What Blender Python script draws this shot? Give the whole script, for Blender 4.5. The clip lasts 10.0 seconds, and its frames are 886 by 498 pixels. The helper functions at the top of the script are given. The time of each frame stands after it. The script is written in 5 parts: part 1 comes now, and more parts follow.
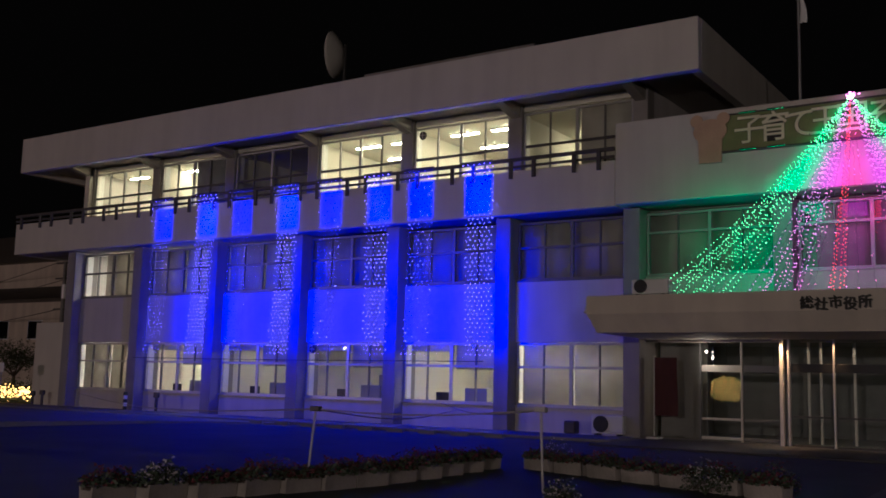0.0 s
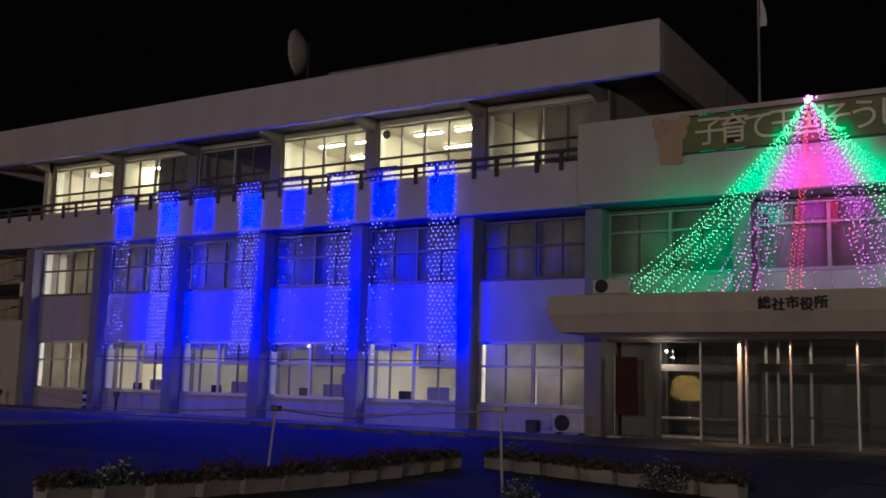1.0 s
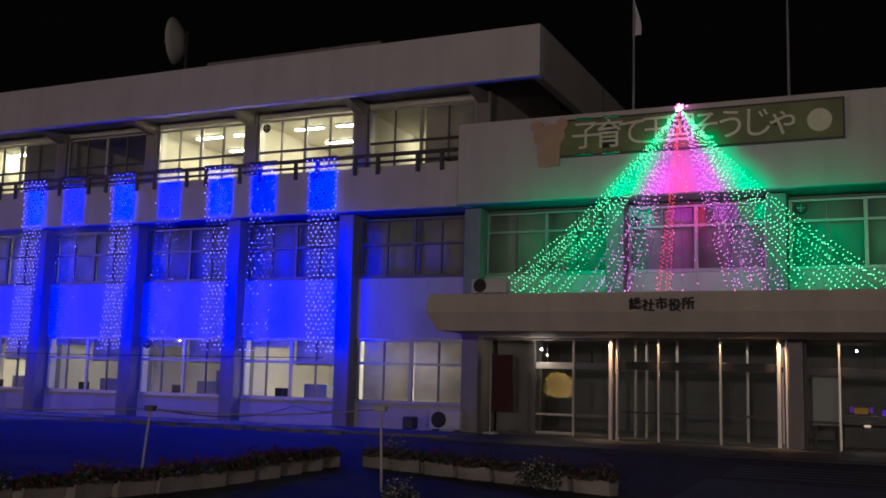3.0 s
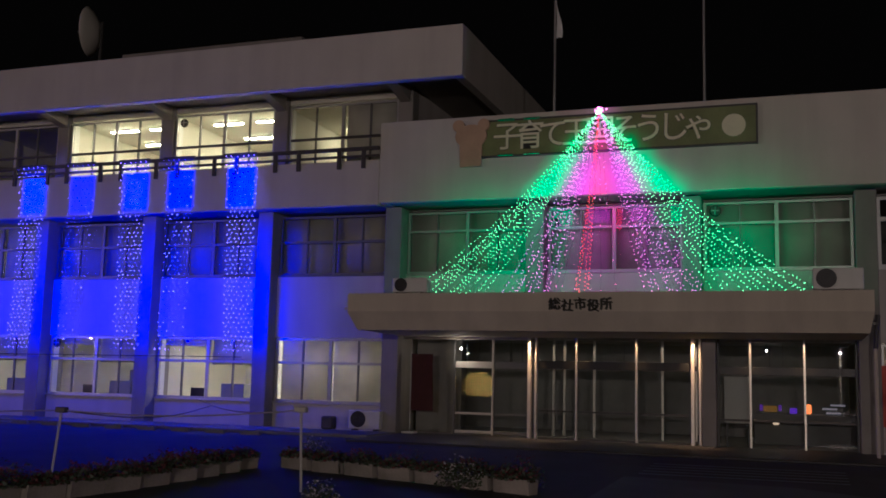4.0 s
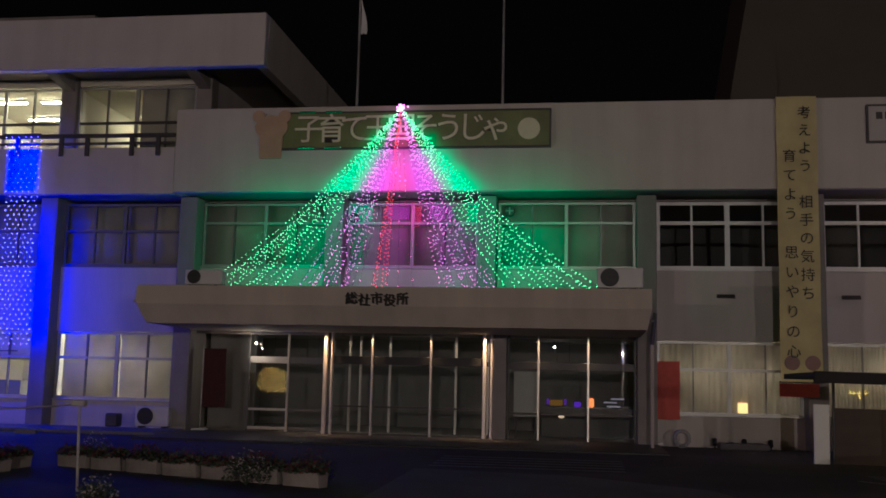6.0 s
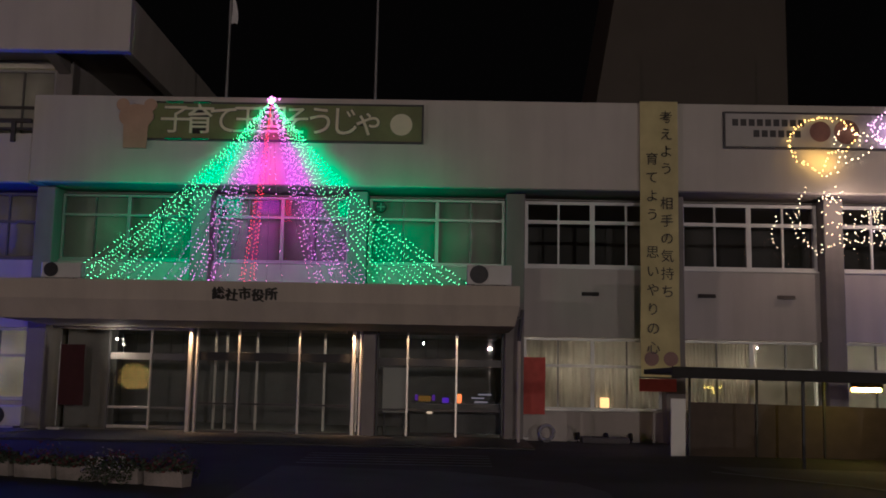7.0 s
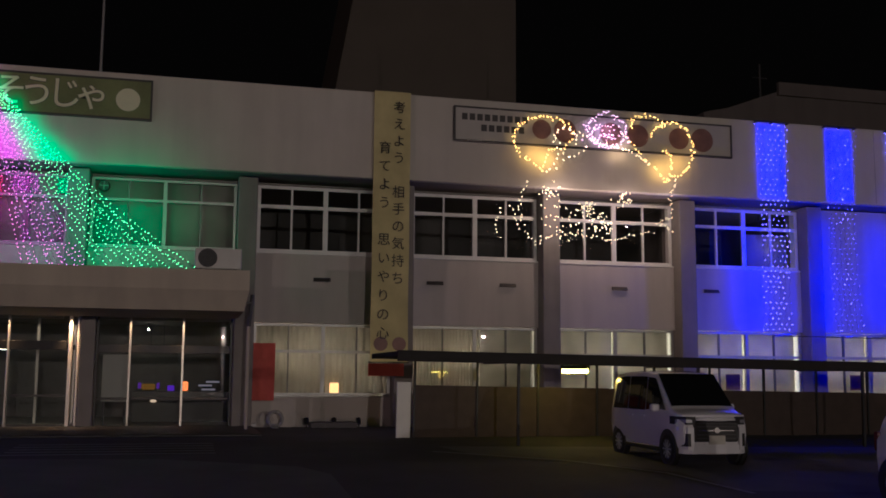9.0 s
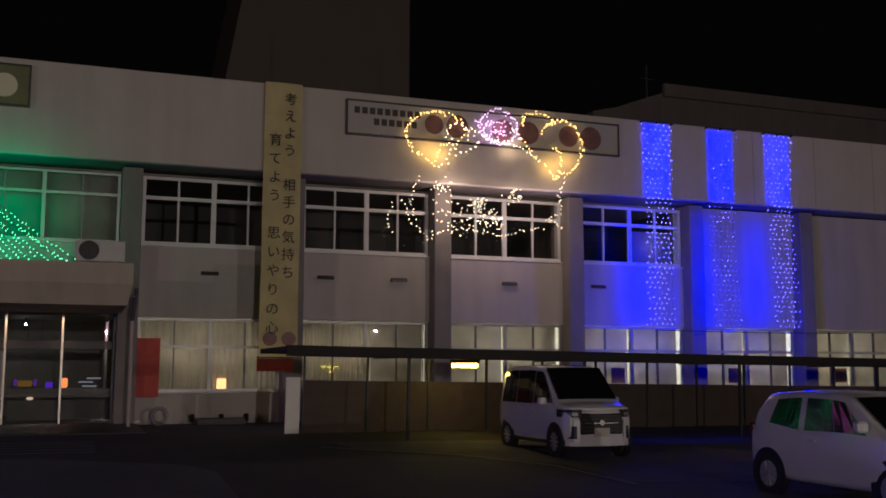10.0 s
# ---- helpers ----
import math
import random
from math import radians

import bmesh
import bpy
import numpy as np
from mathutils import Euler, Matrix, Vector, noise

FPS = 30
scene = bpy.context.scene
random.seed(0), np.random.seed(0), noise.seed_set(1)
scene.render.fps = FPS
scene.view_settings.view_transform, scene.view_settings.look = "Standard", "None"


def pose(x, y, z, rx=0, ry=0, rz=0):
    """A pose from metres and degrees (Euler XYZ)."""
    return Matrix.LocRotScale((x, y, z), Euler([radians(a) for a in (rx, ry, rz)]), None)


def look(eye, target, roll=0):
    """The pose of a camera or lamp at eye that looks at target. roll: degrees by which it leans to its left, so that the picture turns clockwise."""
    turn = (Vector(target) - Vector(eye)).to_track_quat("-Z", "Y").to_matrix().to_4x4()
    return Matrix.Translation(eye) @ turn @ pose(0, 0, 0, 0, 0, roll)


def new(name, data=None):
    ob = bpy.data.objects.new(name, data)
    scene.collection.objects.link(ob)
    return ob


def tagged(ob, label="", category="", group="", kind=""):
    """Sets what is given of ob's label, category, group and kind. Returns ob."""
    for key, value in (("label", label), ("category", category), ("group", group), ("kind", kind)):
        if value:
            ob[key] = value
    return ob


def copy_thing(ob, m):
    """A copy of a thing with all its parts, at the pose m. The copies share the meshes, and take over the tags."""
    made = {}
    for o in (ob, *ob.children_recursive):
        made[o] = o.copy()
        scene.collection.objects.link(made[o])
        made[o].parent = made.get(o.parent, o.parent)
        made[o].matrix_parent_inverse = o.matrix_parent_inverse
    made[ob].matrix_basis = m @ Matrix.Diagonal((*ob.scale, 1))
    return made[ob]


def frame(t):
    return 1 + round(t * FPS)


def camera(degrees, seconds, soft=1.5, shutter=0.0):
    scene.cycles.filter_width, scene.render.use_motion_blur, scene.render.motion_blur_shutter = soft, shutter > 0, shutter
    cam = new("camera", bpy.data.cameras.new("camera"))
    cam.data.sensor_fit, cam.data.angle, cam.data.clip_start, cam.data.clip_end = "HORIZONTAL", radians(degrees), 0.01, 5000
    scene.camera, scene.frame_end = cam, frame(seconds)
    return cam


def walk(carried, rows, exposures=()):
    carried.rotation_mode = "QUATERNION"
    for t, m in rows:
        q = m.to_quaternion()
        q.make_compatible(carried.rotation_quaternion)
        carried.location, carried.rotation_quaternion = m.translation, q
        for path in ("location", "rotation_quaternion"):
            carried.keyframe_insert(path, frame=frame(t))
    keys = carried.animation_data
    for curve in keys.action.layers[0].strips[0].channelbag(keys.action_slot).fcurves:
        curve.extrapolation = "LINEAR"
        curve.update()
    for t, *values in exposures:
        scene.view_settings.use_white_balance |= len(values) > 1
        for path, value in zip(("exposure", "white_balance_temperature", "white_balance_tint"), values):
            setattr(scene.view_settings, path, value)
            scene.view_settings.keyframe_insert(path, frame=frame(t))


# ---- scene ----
cam = camera(47.7, 10.0, soft=1.75)
PATH = [
    (0, (12.452, -28.236, 1.565), (11.355, -26.586, 1.83), 1.5),
    (0.5, (12.507, -28.22, 1.567), (11.436, -26.553, 1.831), 1.6),
    (1, (12.531, -28.219, 1.587), (11.492, -26.531, 1.851), 1.5),
    (1.5, (12.566, -28.226, 1.59), (11.566, -26.514, 1.854), 1.5),
    (2, (12.573, -28.248, 1.598), (11.623, -26.508, 1.862), 1.5),
    (2.5, (12.542, -28.376, 1.641), (11.653, -26.604, 1.902), 1.5),
    (4, (12.41, -28.35, 1.721), (11.737, -26.484, 1.98), 1.4),
    (4.5, (12.423, -28.357, 1.684), (11.835, -26.464, 1.945), 1.3),
    (5, (12.433, -28.326, 1.629), (11.937, -26.407, 1.894), 1.2),
    (5.5, (12.513, -28.268, 1.609), (12.111, -26.327, 1.876), 1.3),
    (7, (12.472, -28.212, 1.595), (12.438, -26.23, 1.86), 1.1),
    (7.5, (12.501, -28.179, 1.56), (12.603, -26.199, 1.826), 0.9),
    (8, (12.599, -28.23, 1.521), (12.83, -26.26, 1.783), 0.5),
    (8.5, (12.67, -28.199, 1.508), (13.028, -26.248, 1.763), 0.5),
    (9, (12.671, -28.185, 1.49), (13.15, -26.259, 1.741), 0.4),
    (9.5, (12.696, -28.123, 1.495), (13.284, -26.228, 1.74), 0.4),
    (10, (12.717, -28.138, 1.497), (13.401, -26.274, 1.738), 0.1),
]
walk(cam, [(t, look(eye, target, roll)) for t, eye, target, roll in PATH], ((0, -0.15, 3400, 15), (10, -0.15, 3400, 15)))

# ---- world and large lights ----
world = bpy.data.worlds.new("night")
scene.world = world
world.use_nodes = True
wbg = world.node_tree.nodes["Background"]


# The camera is balanced for warm night light of 3400 K.
UNBALANCE = Matrix(((1.203, 0.329, 0.039), (-0.016, 0.903, 0.010), (-0.016, -0.052, 0.399)))


def lit(colour):
    """The colour of a light that shows as the given one under the camera's white balance; pure LED colours are given as they are."""
    return tuple(max(0.0, v) for v in UNBALANCE @ Vector(colour))


wbg.inputs[0].default_value = (*lit((0.75, 0.72, 0.7)), 1)
wbg.inputs[1].default_value = 0.0015


def lamp_point(name, place, watts, colour, radius):
    data = bpy.data.lights.new(name, "POINT")
    colour = colour if 0.0 in colour else lit(colour)
    top = max(colour)
    watts, colour = watts * top, tuple(v / top for v in colour)
    data.energy, data.color, data.shadow_soft_size = watts, colour, radius
    ob = new(name, data)
    ob.matrix_world = Matrix.Translation(place)
    return ob


def lamp_area(name, m, watts, colour, sx, sy, spread=180):
    data = bpy.data.lights.new(name, "AREA")
    data.shape, data.size, data.size_y = "RECTANGLE", sx, sy
    colour = colour if 0.0 in colour else lit(colour)
    top = max(colour)
    watts, colour = watts * top, tuple(v / top for v in colour)
    data.energy, data.color, data.spread = watts, colour, radians(spread)
    ob = new(name, data)
    ob.matrix_world = m
    return ob


BLUE = (0.0, 0.0, 1.0)
# street lamps across the car park, behind the camera
lamp_point("street_light_west", (-87, -92, 6.6), 31000, (1.0, 0.71, 0.68), 0.1)
lamp_point("street_light_south", (15.5, -66, 4.9), 12000, (1.0, 0.86, 0.74), 0.1)
lamp_point("street_light_south_east", (41, -66, 5.4), 8000, (1.0, 0.86, 0.74), 0.12)

# ---- materials ----
MATS = {}


def mat(name, col, rough=0.6, metal=0.0, var=0.12, scale=3.0, bump=0.1, fine=40.0, coat=0.0, stain=0.0):
    if name in MATS:
        return MATS[name]
    m = bpy.data.materials.new(name)
    m.use_nodes = True
    nt = m.node_tree
    b = nt.nodes["Principled BSDF"]
    b.inputs["Roughness"].default_value = rough
    b.inputs["Metallic"].default_value = metal
    b.inputs["Coat Weight"].default_value = coat
    tc = nt.nodes.new("ShaderNodeTexCoord")
    n1 = nt.nodes.new("ShaderNodeTexNoise")
    n1.inputs["Scale"].default_value = scale
    n1.inputs["Detail"].default_value = 6
    n2 = nt.nodes.new("ShaderNodeTexNoise")
    n2.inputs["Scale"].default_value = fine
    n2.inputs["Detail"].default_value = 3
    nt.links.new(tc.outputs["Object"], n1.inputs["Vector"])
    nt.links.new(tc.outputs["Object"], n2.inputs["Vector"])
    add = nt.nodes.new("ShaderNodeMath")
    add.operation = "MULTIPLY_ADD"
    add.inputs[1].default_value = 0.65
    nt.links.new(n1.outputs["Fac"], add.inputs[0])
    sc = nt.nodes.new("ShaderNodeMath")
    sc.operation = "MULTIPLY"
    sc.inputs[1].default_value = 0.35
    nt.links.new(n2.outputs["Fac"], sc.inputs[0])
    nt.links.new(sc.outputs[0], add.inputs[2])
    ramp = nt.nodes.new("ShaderNodeValToRGB")
    lo = [max(0.0, c * (1 - var)) for c in col]
    hi = [min(1.0, c * (1 + var)) for c in col]
    ramp.color_ramp.elements[0].position, ramp.color_ramp.elements[1].position = 0.32, 0.68
    ramp.color_ramp.elements[0].color, ramp.color_ramp.elements[1].color = (*lo, 1), (*hi, 1)
    nt.links.new(add.outputs[0], ramp.inputs[0])
    last = ramp.outputs[0]
    if stain:
        # rain streaks, long in z
        mp = nt.nodes.new("ShaderNodeMapping")
        mp.inputs["Scale"].default_value = (1.1, 1.1, 0.12)
        nt.links.new(tc.outputs["Object"], mp.inputs["Vector"])
        n3 = nt.nodes.new("ShaderNodeTexNoise")
        n3.inputs["Scale"].default_value = 1.6
        n3.inputs["Detail"].default_value = 7
        nt.links.new(mp.outputs[0], n3.inputs["Vector"])
        r3 = nt.nodes.new("ShaderNodeValToRGB")
        r3.color_ramp.elements[0].position, r3.color_ramp.elements[1].position = 0.36, 0.6
        r3.color_ramp.elements[0].color = (1 - stain, 1 - stain, 1 - stain * 0.95, 1)
        r3.color_ramp.elements[1].color = (1, 1, 1, 1)
        nt.links.new(n3.outputs["Fac"], r3.inputs[0])
        mx = nt.nodes.new("ShaderNodeMix")
        mx.data_type, mx.blend_type = "RGBA", "MULTIPLY"
        mx.inputs["Factor"].default_value = 1
        nt.links.new(last, mx.inputs[6])
        nt.links.new(r3.outputs[0], mx.inputs[7])
        last = mx.outputs[2]
    nt.links.new(last, b.inputs["Base Color"])
    if bump:
        bp = nt.nodes.new("ShaderNodeBump")
        bp.inputs["Strength"].default_value = bump
        bp.inputs["Distance"].default_value = 0.02
        nt.links.new(add.outputs[0], bp.inputs["Height"])
        nt.links.new(bp.outputs[0], b.inputs["Normal"])
    MATS[name] = m
    return m


def glow(name, col, strength, sampled=True):
    if name in MATS:
        return MATS[name]
    m = bpy.data.materials.new(name)
    m.use_nodes = True
    nt = m.node_tree
    nt.nodes.clear()
    e = nt.nodes.new("ShaderNodeEmission")
    o = nt.nodes.new("ShaderNodeOutputMaterial")
    col = lit(col)
    top = max(col)
    e.inputs[0].default_value, e.inputs[1].default_value = (*(v / top for v in col), 1), strength * top
    nt.links.new(e.outputs[0], o.inputs[0])
    m.cycles.emission_sampling = "AUTO" if sampled else "NONE"
    MATS[name] = m
    return m


def glass(name, tint=(0.9, 0.93, 0.92), rough=0.004):
    if name in MATS:
        return MATS[name]
    m = bpy.data.materials.new(name)
    m.use_nodes = True
    nt = m.node_tree
    nt.nodes.clear()
    o = nt.nodes.new("ShaderNodeOutputMaterial")
    t = nt.nodes.new("ShaderNodeBsdfTransparent")
    t.inputs[0].default_value = (*tint, 1)
    g = nt.nodes.new("ShaderNodeBsdfGlossy")
    g.inputs["Roughness"].default_value = rough
    f = nt.nodes.new("ShaderNodeFresnel")
    f.inputs[0].default_value = 1.5
    mx = nt.nodes.new("ShaderNodeMixShader")
    nt.links.new(f.outputs[0], mx.inputs[0])
    nt.links.new(t.outputs[0], mx.inputs[1])
    nt.links.new(g.outputs[0], mx.inputs[2])
    nt.links.new(mx.outputs[0], o.inputs[0])
    MATS[name] = m
    return m


def cloth(name, col, through_part=0.45, wave=0.0):
    if name in MATS:
        return MATS[name]
    m = bpy.data.materials.new(name)
    m.use_nodes = True
    nt = m.node_tree
    nt.nodes.clear()
    o = nt.nodes.new("ShaderNodeOutputMaterial")
    d = nt.nodes.new("ShaderNodeBsdfDiffuse")
    t = nt.nodes.new("ShaderNodeBsdfTranslucent")
    tc = nt.nodes.new("ShaderNodeTexCoord")
    n = nt.nodes.new("ShaderNodeTexNoise")
    n.inputs["Scale"].default_value = 1.3
    n.inputs["Detail"].default_value = 5
    nt.links.new(tc.outputs["Object"], n.inputs["Vector"])
    r = nt.nodes.new("ShaderNodeValToRGB")
    r.color_ramp.elements[0].color = (*[c * 0.75 for c in col], 1)
    r.color_ramp.elements[1].color = (*col, 1)
    r.color_ramp.elements[0].position, r.color_ramp.elements[1].position = 0.3, 0.7
    nt.links.new(n.outputs["Fac"], r.inputs[0])
    nt.links.new(r.outputs[0], d.inputs[0])
    nt.links.new(r.outputs[0], t.inputs[0])
    mx = nt.nodes.new("ShaderNodeMixShader")
    mx.inputs[0].default_value = through_part
    nt.links.new(d.outputs[0], mx.inputs[1])
    nt.links.new(t.outputs[0], mx.inputs[2])
    nt.links.new(mx.outputs[0], o.inputs[0])
    MATS[name] = m
    return m


PAINT = mat("painted_concrete", (0.60, 0.57, 0.495), 0.75, var=0.06, scale=0.7, bump=0.12, stain=0.07)
CANOPY_PAINT = mat("canopy_paint", (0.54, 0.49, 0.38), 0.75, var=0.07, scale=0.8, bump=0.12, stain=0.12)
PAINT2 = mat("painted_spandrel", (0.52, 0.49, 0.455), 0.75, var=0.05, scale=0.8, bump=0.1, stain=0.1)
COLUMN = mat("column_concrete", (0.26, 0.245, 0.22), 0.8, var=0.1, scale=1.5, bump=0.2, stain=0.15)
# Parapet paint at 0.45: the shade under overhangs is put into the colour.
SHADED_PAINT = mat("shaded_paint", (0.27, 0.255, 0.225), 0.8, var=0.1, scale=1.0)
ASPHALT = mat("asphalt", (0.045, 0.045, 0.047), 0.85, var=0.35, scale=0.6, bump=0.5, fine=90)
PAVING = mat("concrete_paving", (0.16, 0.155, 0.145), 0.85, var=0.2, scale=0.8, bump=0.3)
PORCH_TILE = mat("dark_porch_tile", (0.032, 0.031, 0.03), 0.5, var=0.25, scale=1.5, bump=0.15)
LINE = mat("road_paint", (0.24, 0.24, 0.23), 0.7, var=0.25, scale=4, bump=0.2)
WHITE_ALU = mat("white_aluminium", (0.72, 0.72, 0.70), 0.4, var=0.04, scale=4, bump=0.02)
GREY_ALU = mat("grey_aluminium", (0.40, 0.40, 0.39), 0.4, metal=0.4, var=0.08, scale=4, bump=0.02)
STEEL = mat("stainless_steel", (0.62, 0.60, 0.57), 0.22, metal=1.0, var=0.06, scale=6, bump=0.02)
DARK_STEEL = mat("dark_painted_steel", (0.055, 0.052, 0.05), 0.45, var=0.2, scale=5, bump=0.05)
BROWN = mat("brown_panel", (0.085, 0.06, 0.042), 0.6, var=0.2, scale=3, bump=0.1)
GLASS = glass("window_glass")
DARKGLASS = glass("car_glass", (0.10, 0.11, 0.11), 0.03)
ROOM = mat("room_wall", (0.66, 0.64, 0.52), 0.8, var=0.05, scale=2)
# Dark copy of the room wall: the unlit rooms' darkness is in the colour.
ROOM_UNLIT = mat("unlit_room_wall", (0.09, 0.09, 0.085), 0.9, var=0.1, scale=2)
FLOORING = mat("room_flooring", (0.28, 0.27, 0.24), 0.6, var=0.1, scale=4)
BLIND = cloth("roller_blind", (0.70, 0.68, 0.60), 0.42)
CURTAIN = cloth("lace_curtain", (0.74, 0.71, 0.62), 0.55)
BLIND_DARK = cloth("grey_blind", (0.42, 0.42, 0.42), 0.2)
RUBBER = mat("rubber", (0.02, 0.02, 0.02), 0.8, var=0.3, scale=20)
TUBE = glow("tube_light", (1.0, 0.92, 0.60), 95)
TUBE_LOW = glow("tube_light_low", (1.0, 0.92, 0.70), 190)
TUBE_HIGH = glow("tube_light_high", (1.0, 0.94, 0.74), 460)
TUBE_MID = glow("tube_light_mid", (1.0, 0.92, 0.72), 480)
TUBE_WEST = glow("tube_light_west", (1.0, 0.94, 0.78), 72)
TUBE_DIM = glow("tube_light_dim", (1.0, 0.92, 0.7), 110)
FRAME_DARK = mat("bronze_aluminium", (0.16, 0.16, 0.155), 0.4, metal=0.4, var=0.08, scale=4, bump=0.02)
BLACK = mat("black_paint", (0.015, 0.014, 0.013), 0.5, var=0.2, scale=5)


# ---- geometry helpers ----
def mesh(bm, name, material, smooth=False):
    me = bpy.data.meshes.new(name)
    bm.normal_update()
    bm.to_mesh(me)
    bm.free()
    me.materials.append(material)
    if smooth:
        for p in me.polygons:
            p.use_smooth = True
    return me


def box(bm, x0, x1, y0, y1, z0, z1, bevel=0.0):
    b = bmesh.new() if bevel else bm
    vs = [b.verts.new((x, y, z)) for x in (x0, x1) for y in (y0, y1) for z in (z0, z1)]
    for f in ((0, 1, 3, 2), (4, 6, 7, 5), (0, 4, 5, 1), (2, 3, 7, 6), (0, 2, 6, 4), (1, 5, 7, 3)):
        b.faces.new([vs[i] for i in f])
    if bevel:
        bmesh.ops.bevel(b, geom=b.edges[:], offset=bevel, segments=1, affect="EDGES", profile=0.5)
        tmp = bpy.data.meshes.new("tmp")
        b.to_mesh(tmp)
        b.free()
        bm.from_mesh(tmp)
        bpy.data.meshes.remove(tmp)
    return bm


def boxed(*args, bevel=0.0):
    return box(bmesh.new(), *args, bevel=bevel)


def sheet(x0, x1, y, z0, z1):
    """One pane of glass, facing south."""
    bm = bmesh.new()
    bm.faces.new([bm.verts.new(p) for p in ((x0, y, z0), (x1, y, z0), (x1, y, z1), (x0, y, z1))])
    return bm


def rod(bm, a, b, r, r2=None, n=8):
    a, b = Vector(a), Vector(b)
    m = Matrix.Translation((a + b) / 2) @ (b - a).to_track_quat("Z", "Y").to_matrix().to_4x4()
    bmesh.ops.create_cone(bm, cap_ends=True, segments=n, radius1=r, radius2=r if r2 is None else r2, depth=(b - a).length, matrix=m)
    return bm


def prism(bm, outline, axis, a, b):
    """A closed outline of pairs, extruded along axis from a to b."""
    def at(p, v):
        return {"x": (v, p[0], p[1]), "y": (p[0], v, p[1]), "z": (p[0], p[1], v)}[axis]
    lo = [bm.verts.new(at(p, a)) for p in outline]
    hi = [bm.verts.new(at(p, b)) for p in outline]
    bm.faces.new(lo)
    bm.faces.new(hi)
    for i in range(len(outline)):
        j = (i + 1) % len(outline)
        bm.faces.new((lo[i], lo[j], hi[j], hi[i]))
    bmesh.ops.recalc_face_normals(bm, faces=bm.faces[:])
    return bm


def part(name, bm, material, parent, label="", smooth=False):
    ob = new(name, mesh(bm, name, material, smooth))
    ob.parent = parent
    if label:
        ob["label"] = label
    return ob


def thing(name, label, category, place=(0, 0, 0), group="", kind=""):
    ob = new(name)
    ob.empty_display_size = 0.2
    ob.matrix_world = Matrix.Translation(place)
    return tagged(ob, label, category, group, kind)


def solo(name, bm, material, label, category, group="", kind="", smooth=False):
    return tagged(new(name, mesh(bm, name, material, smooth)), label, category, group, kind)


def structure(name, bm, material, label, category="wall"):
    return solo(name, bm, material, label, category, kind="structure")


def scatter_mesh(name, points, r, material):
    """Small eight-sided bulbs at the points, in one mesh."""
    v, f = [], []
    for p in points:
        i = len(v)
        v += [(p[0] + r, p[1], p[2]), (p[0] - r, p[1], p[2]), (p[0], p[1] + r, p[2]), (p[0], p[1] - r, p[2]), (p[0], p[1], p[2] + r), (p[0], p[1], p[2] - r)]
        f += [(i, i + 2, i + 4), (i + 2, i + 1, i + 4), (i + 1, i + 3, i + 4), (i + 3, i, i + 4), (i + 2, i, i + 5), (i + 1, i + 2, i + 5), (i + 3, i + 1, i + 5), (i, i + 3, i + 5)]
    me = bpy.data.meshes.new(name)
    me.from_pydata(v, [], f)
    me.materials.append(material)
    return me


def bulbs(name, points, r, material, parent, label=""):
    ob = new(name, scatter_mesh(name, points, r, material))
    ob.parent = parent
    ob["kind"] = "stuff"
    if label:
        ob["label"] = label
    return ob


def wires(name, lines, r, material, parent):
    cu = bpy.data.curves.new(name, "CURVE")
    cu.dimensions, cu.bevel_depth, cu.bevel_resolution = "3D", r, 0
    for pts in lines:
        s = cu.splines.new("POLY")
        s.points.add(len(pts) - 1)
        for q, p in zip(s.points, pts):
            q.co = (*p, 1)
    cu.materials.append(material)
    ob = new(name, cu)
    ob.parent = parent
    return ob


def writing(name, text, size, m, material, parent, depth=0.008, label=""):
    cu = bpy.data.curves.new(name, "FONT")
    cu.body, cu.size, cu.extrude = text, size, depth
    cu.align_x, cu.align_y = "CENTER", "CENTER"
    cu.materials.append(material)
    ob = new(name, cu)
    ob.parent = parent
    ob.matrix_local = m
    if label:
        ob["label"] = label
    return ob


UPRIGHT = Matrix.Rotation(radians(90), 4, "X")
BAY = 4.6
WALL_Y = 1.15


def edge(k):
    """East edge of the k-th bay's window."""
    return (k - 6) * BAY


COL_W = 0.55
EAST = edge(17)

# ---- the ground ----
def gz(x, y):
    """Height of the ground: the car park falls gently away from the hall."""
    return -0.02 * min(max(-y - 3.4, 0), 11) - 0.012 * min(max(x - 18, 0), 20) * min(max(-y - 3.4, 0), 3) / 3


g = bmesh.new()
xs_, ys_ = (-900, -31, 0, 18, 28, 38, 60, 900), (-900, -60, -14.4, -10, -6.4, -3.4, 14, 900)
rows_ = [[g.verts.new((x, y, gz(x, y))) for x in xs_] for y in ys_]
for ra, rb in zip(rows_, rows_[1:]):
    for i in range(len(xs_) - 1):
        g.faces.new((ra[i], ra[i + 1], rb[i + 1], rb[i]))
structure("ground", g, ASPHALT, "dark asphalt car park in front of the hall", "ground")
structure("pavement", boxed(-31, 0.6, -1.6, 0.5, 0.0, 0.10, bevel=0.02), PAVING, "concrete apron along the west wing", "pavement")
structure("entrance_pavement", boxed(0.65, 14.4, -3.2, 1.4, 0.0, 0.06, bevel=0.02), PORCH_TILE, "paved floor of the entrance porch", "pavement")

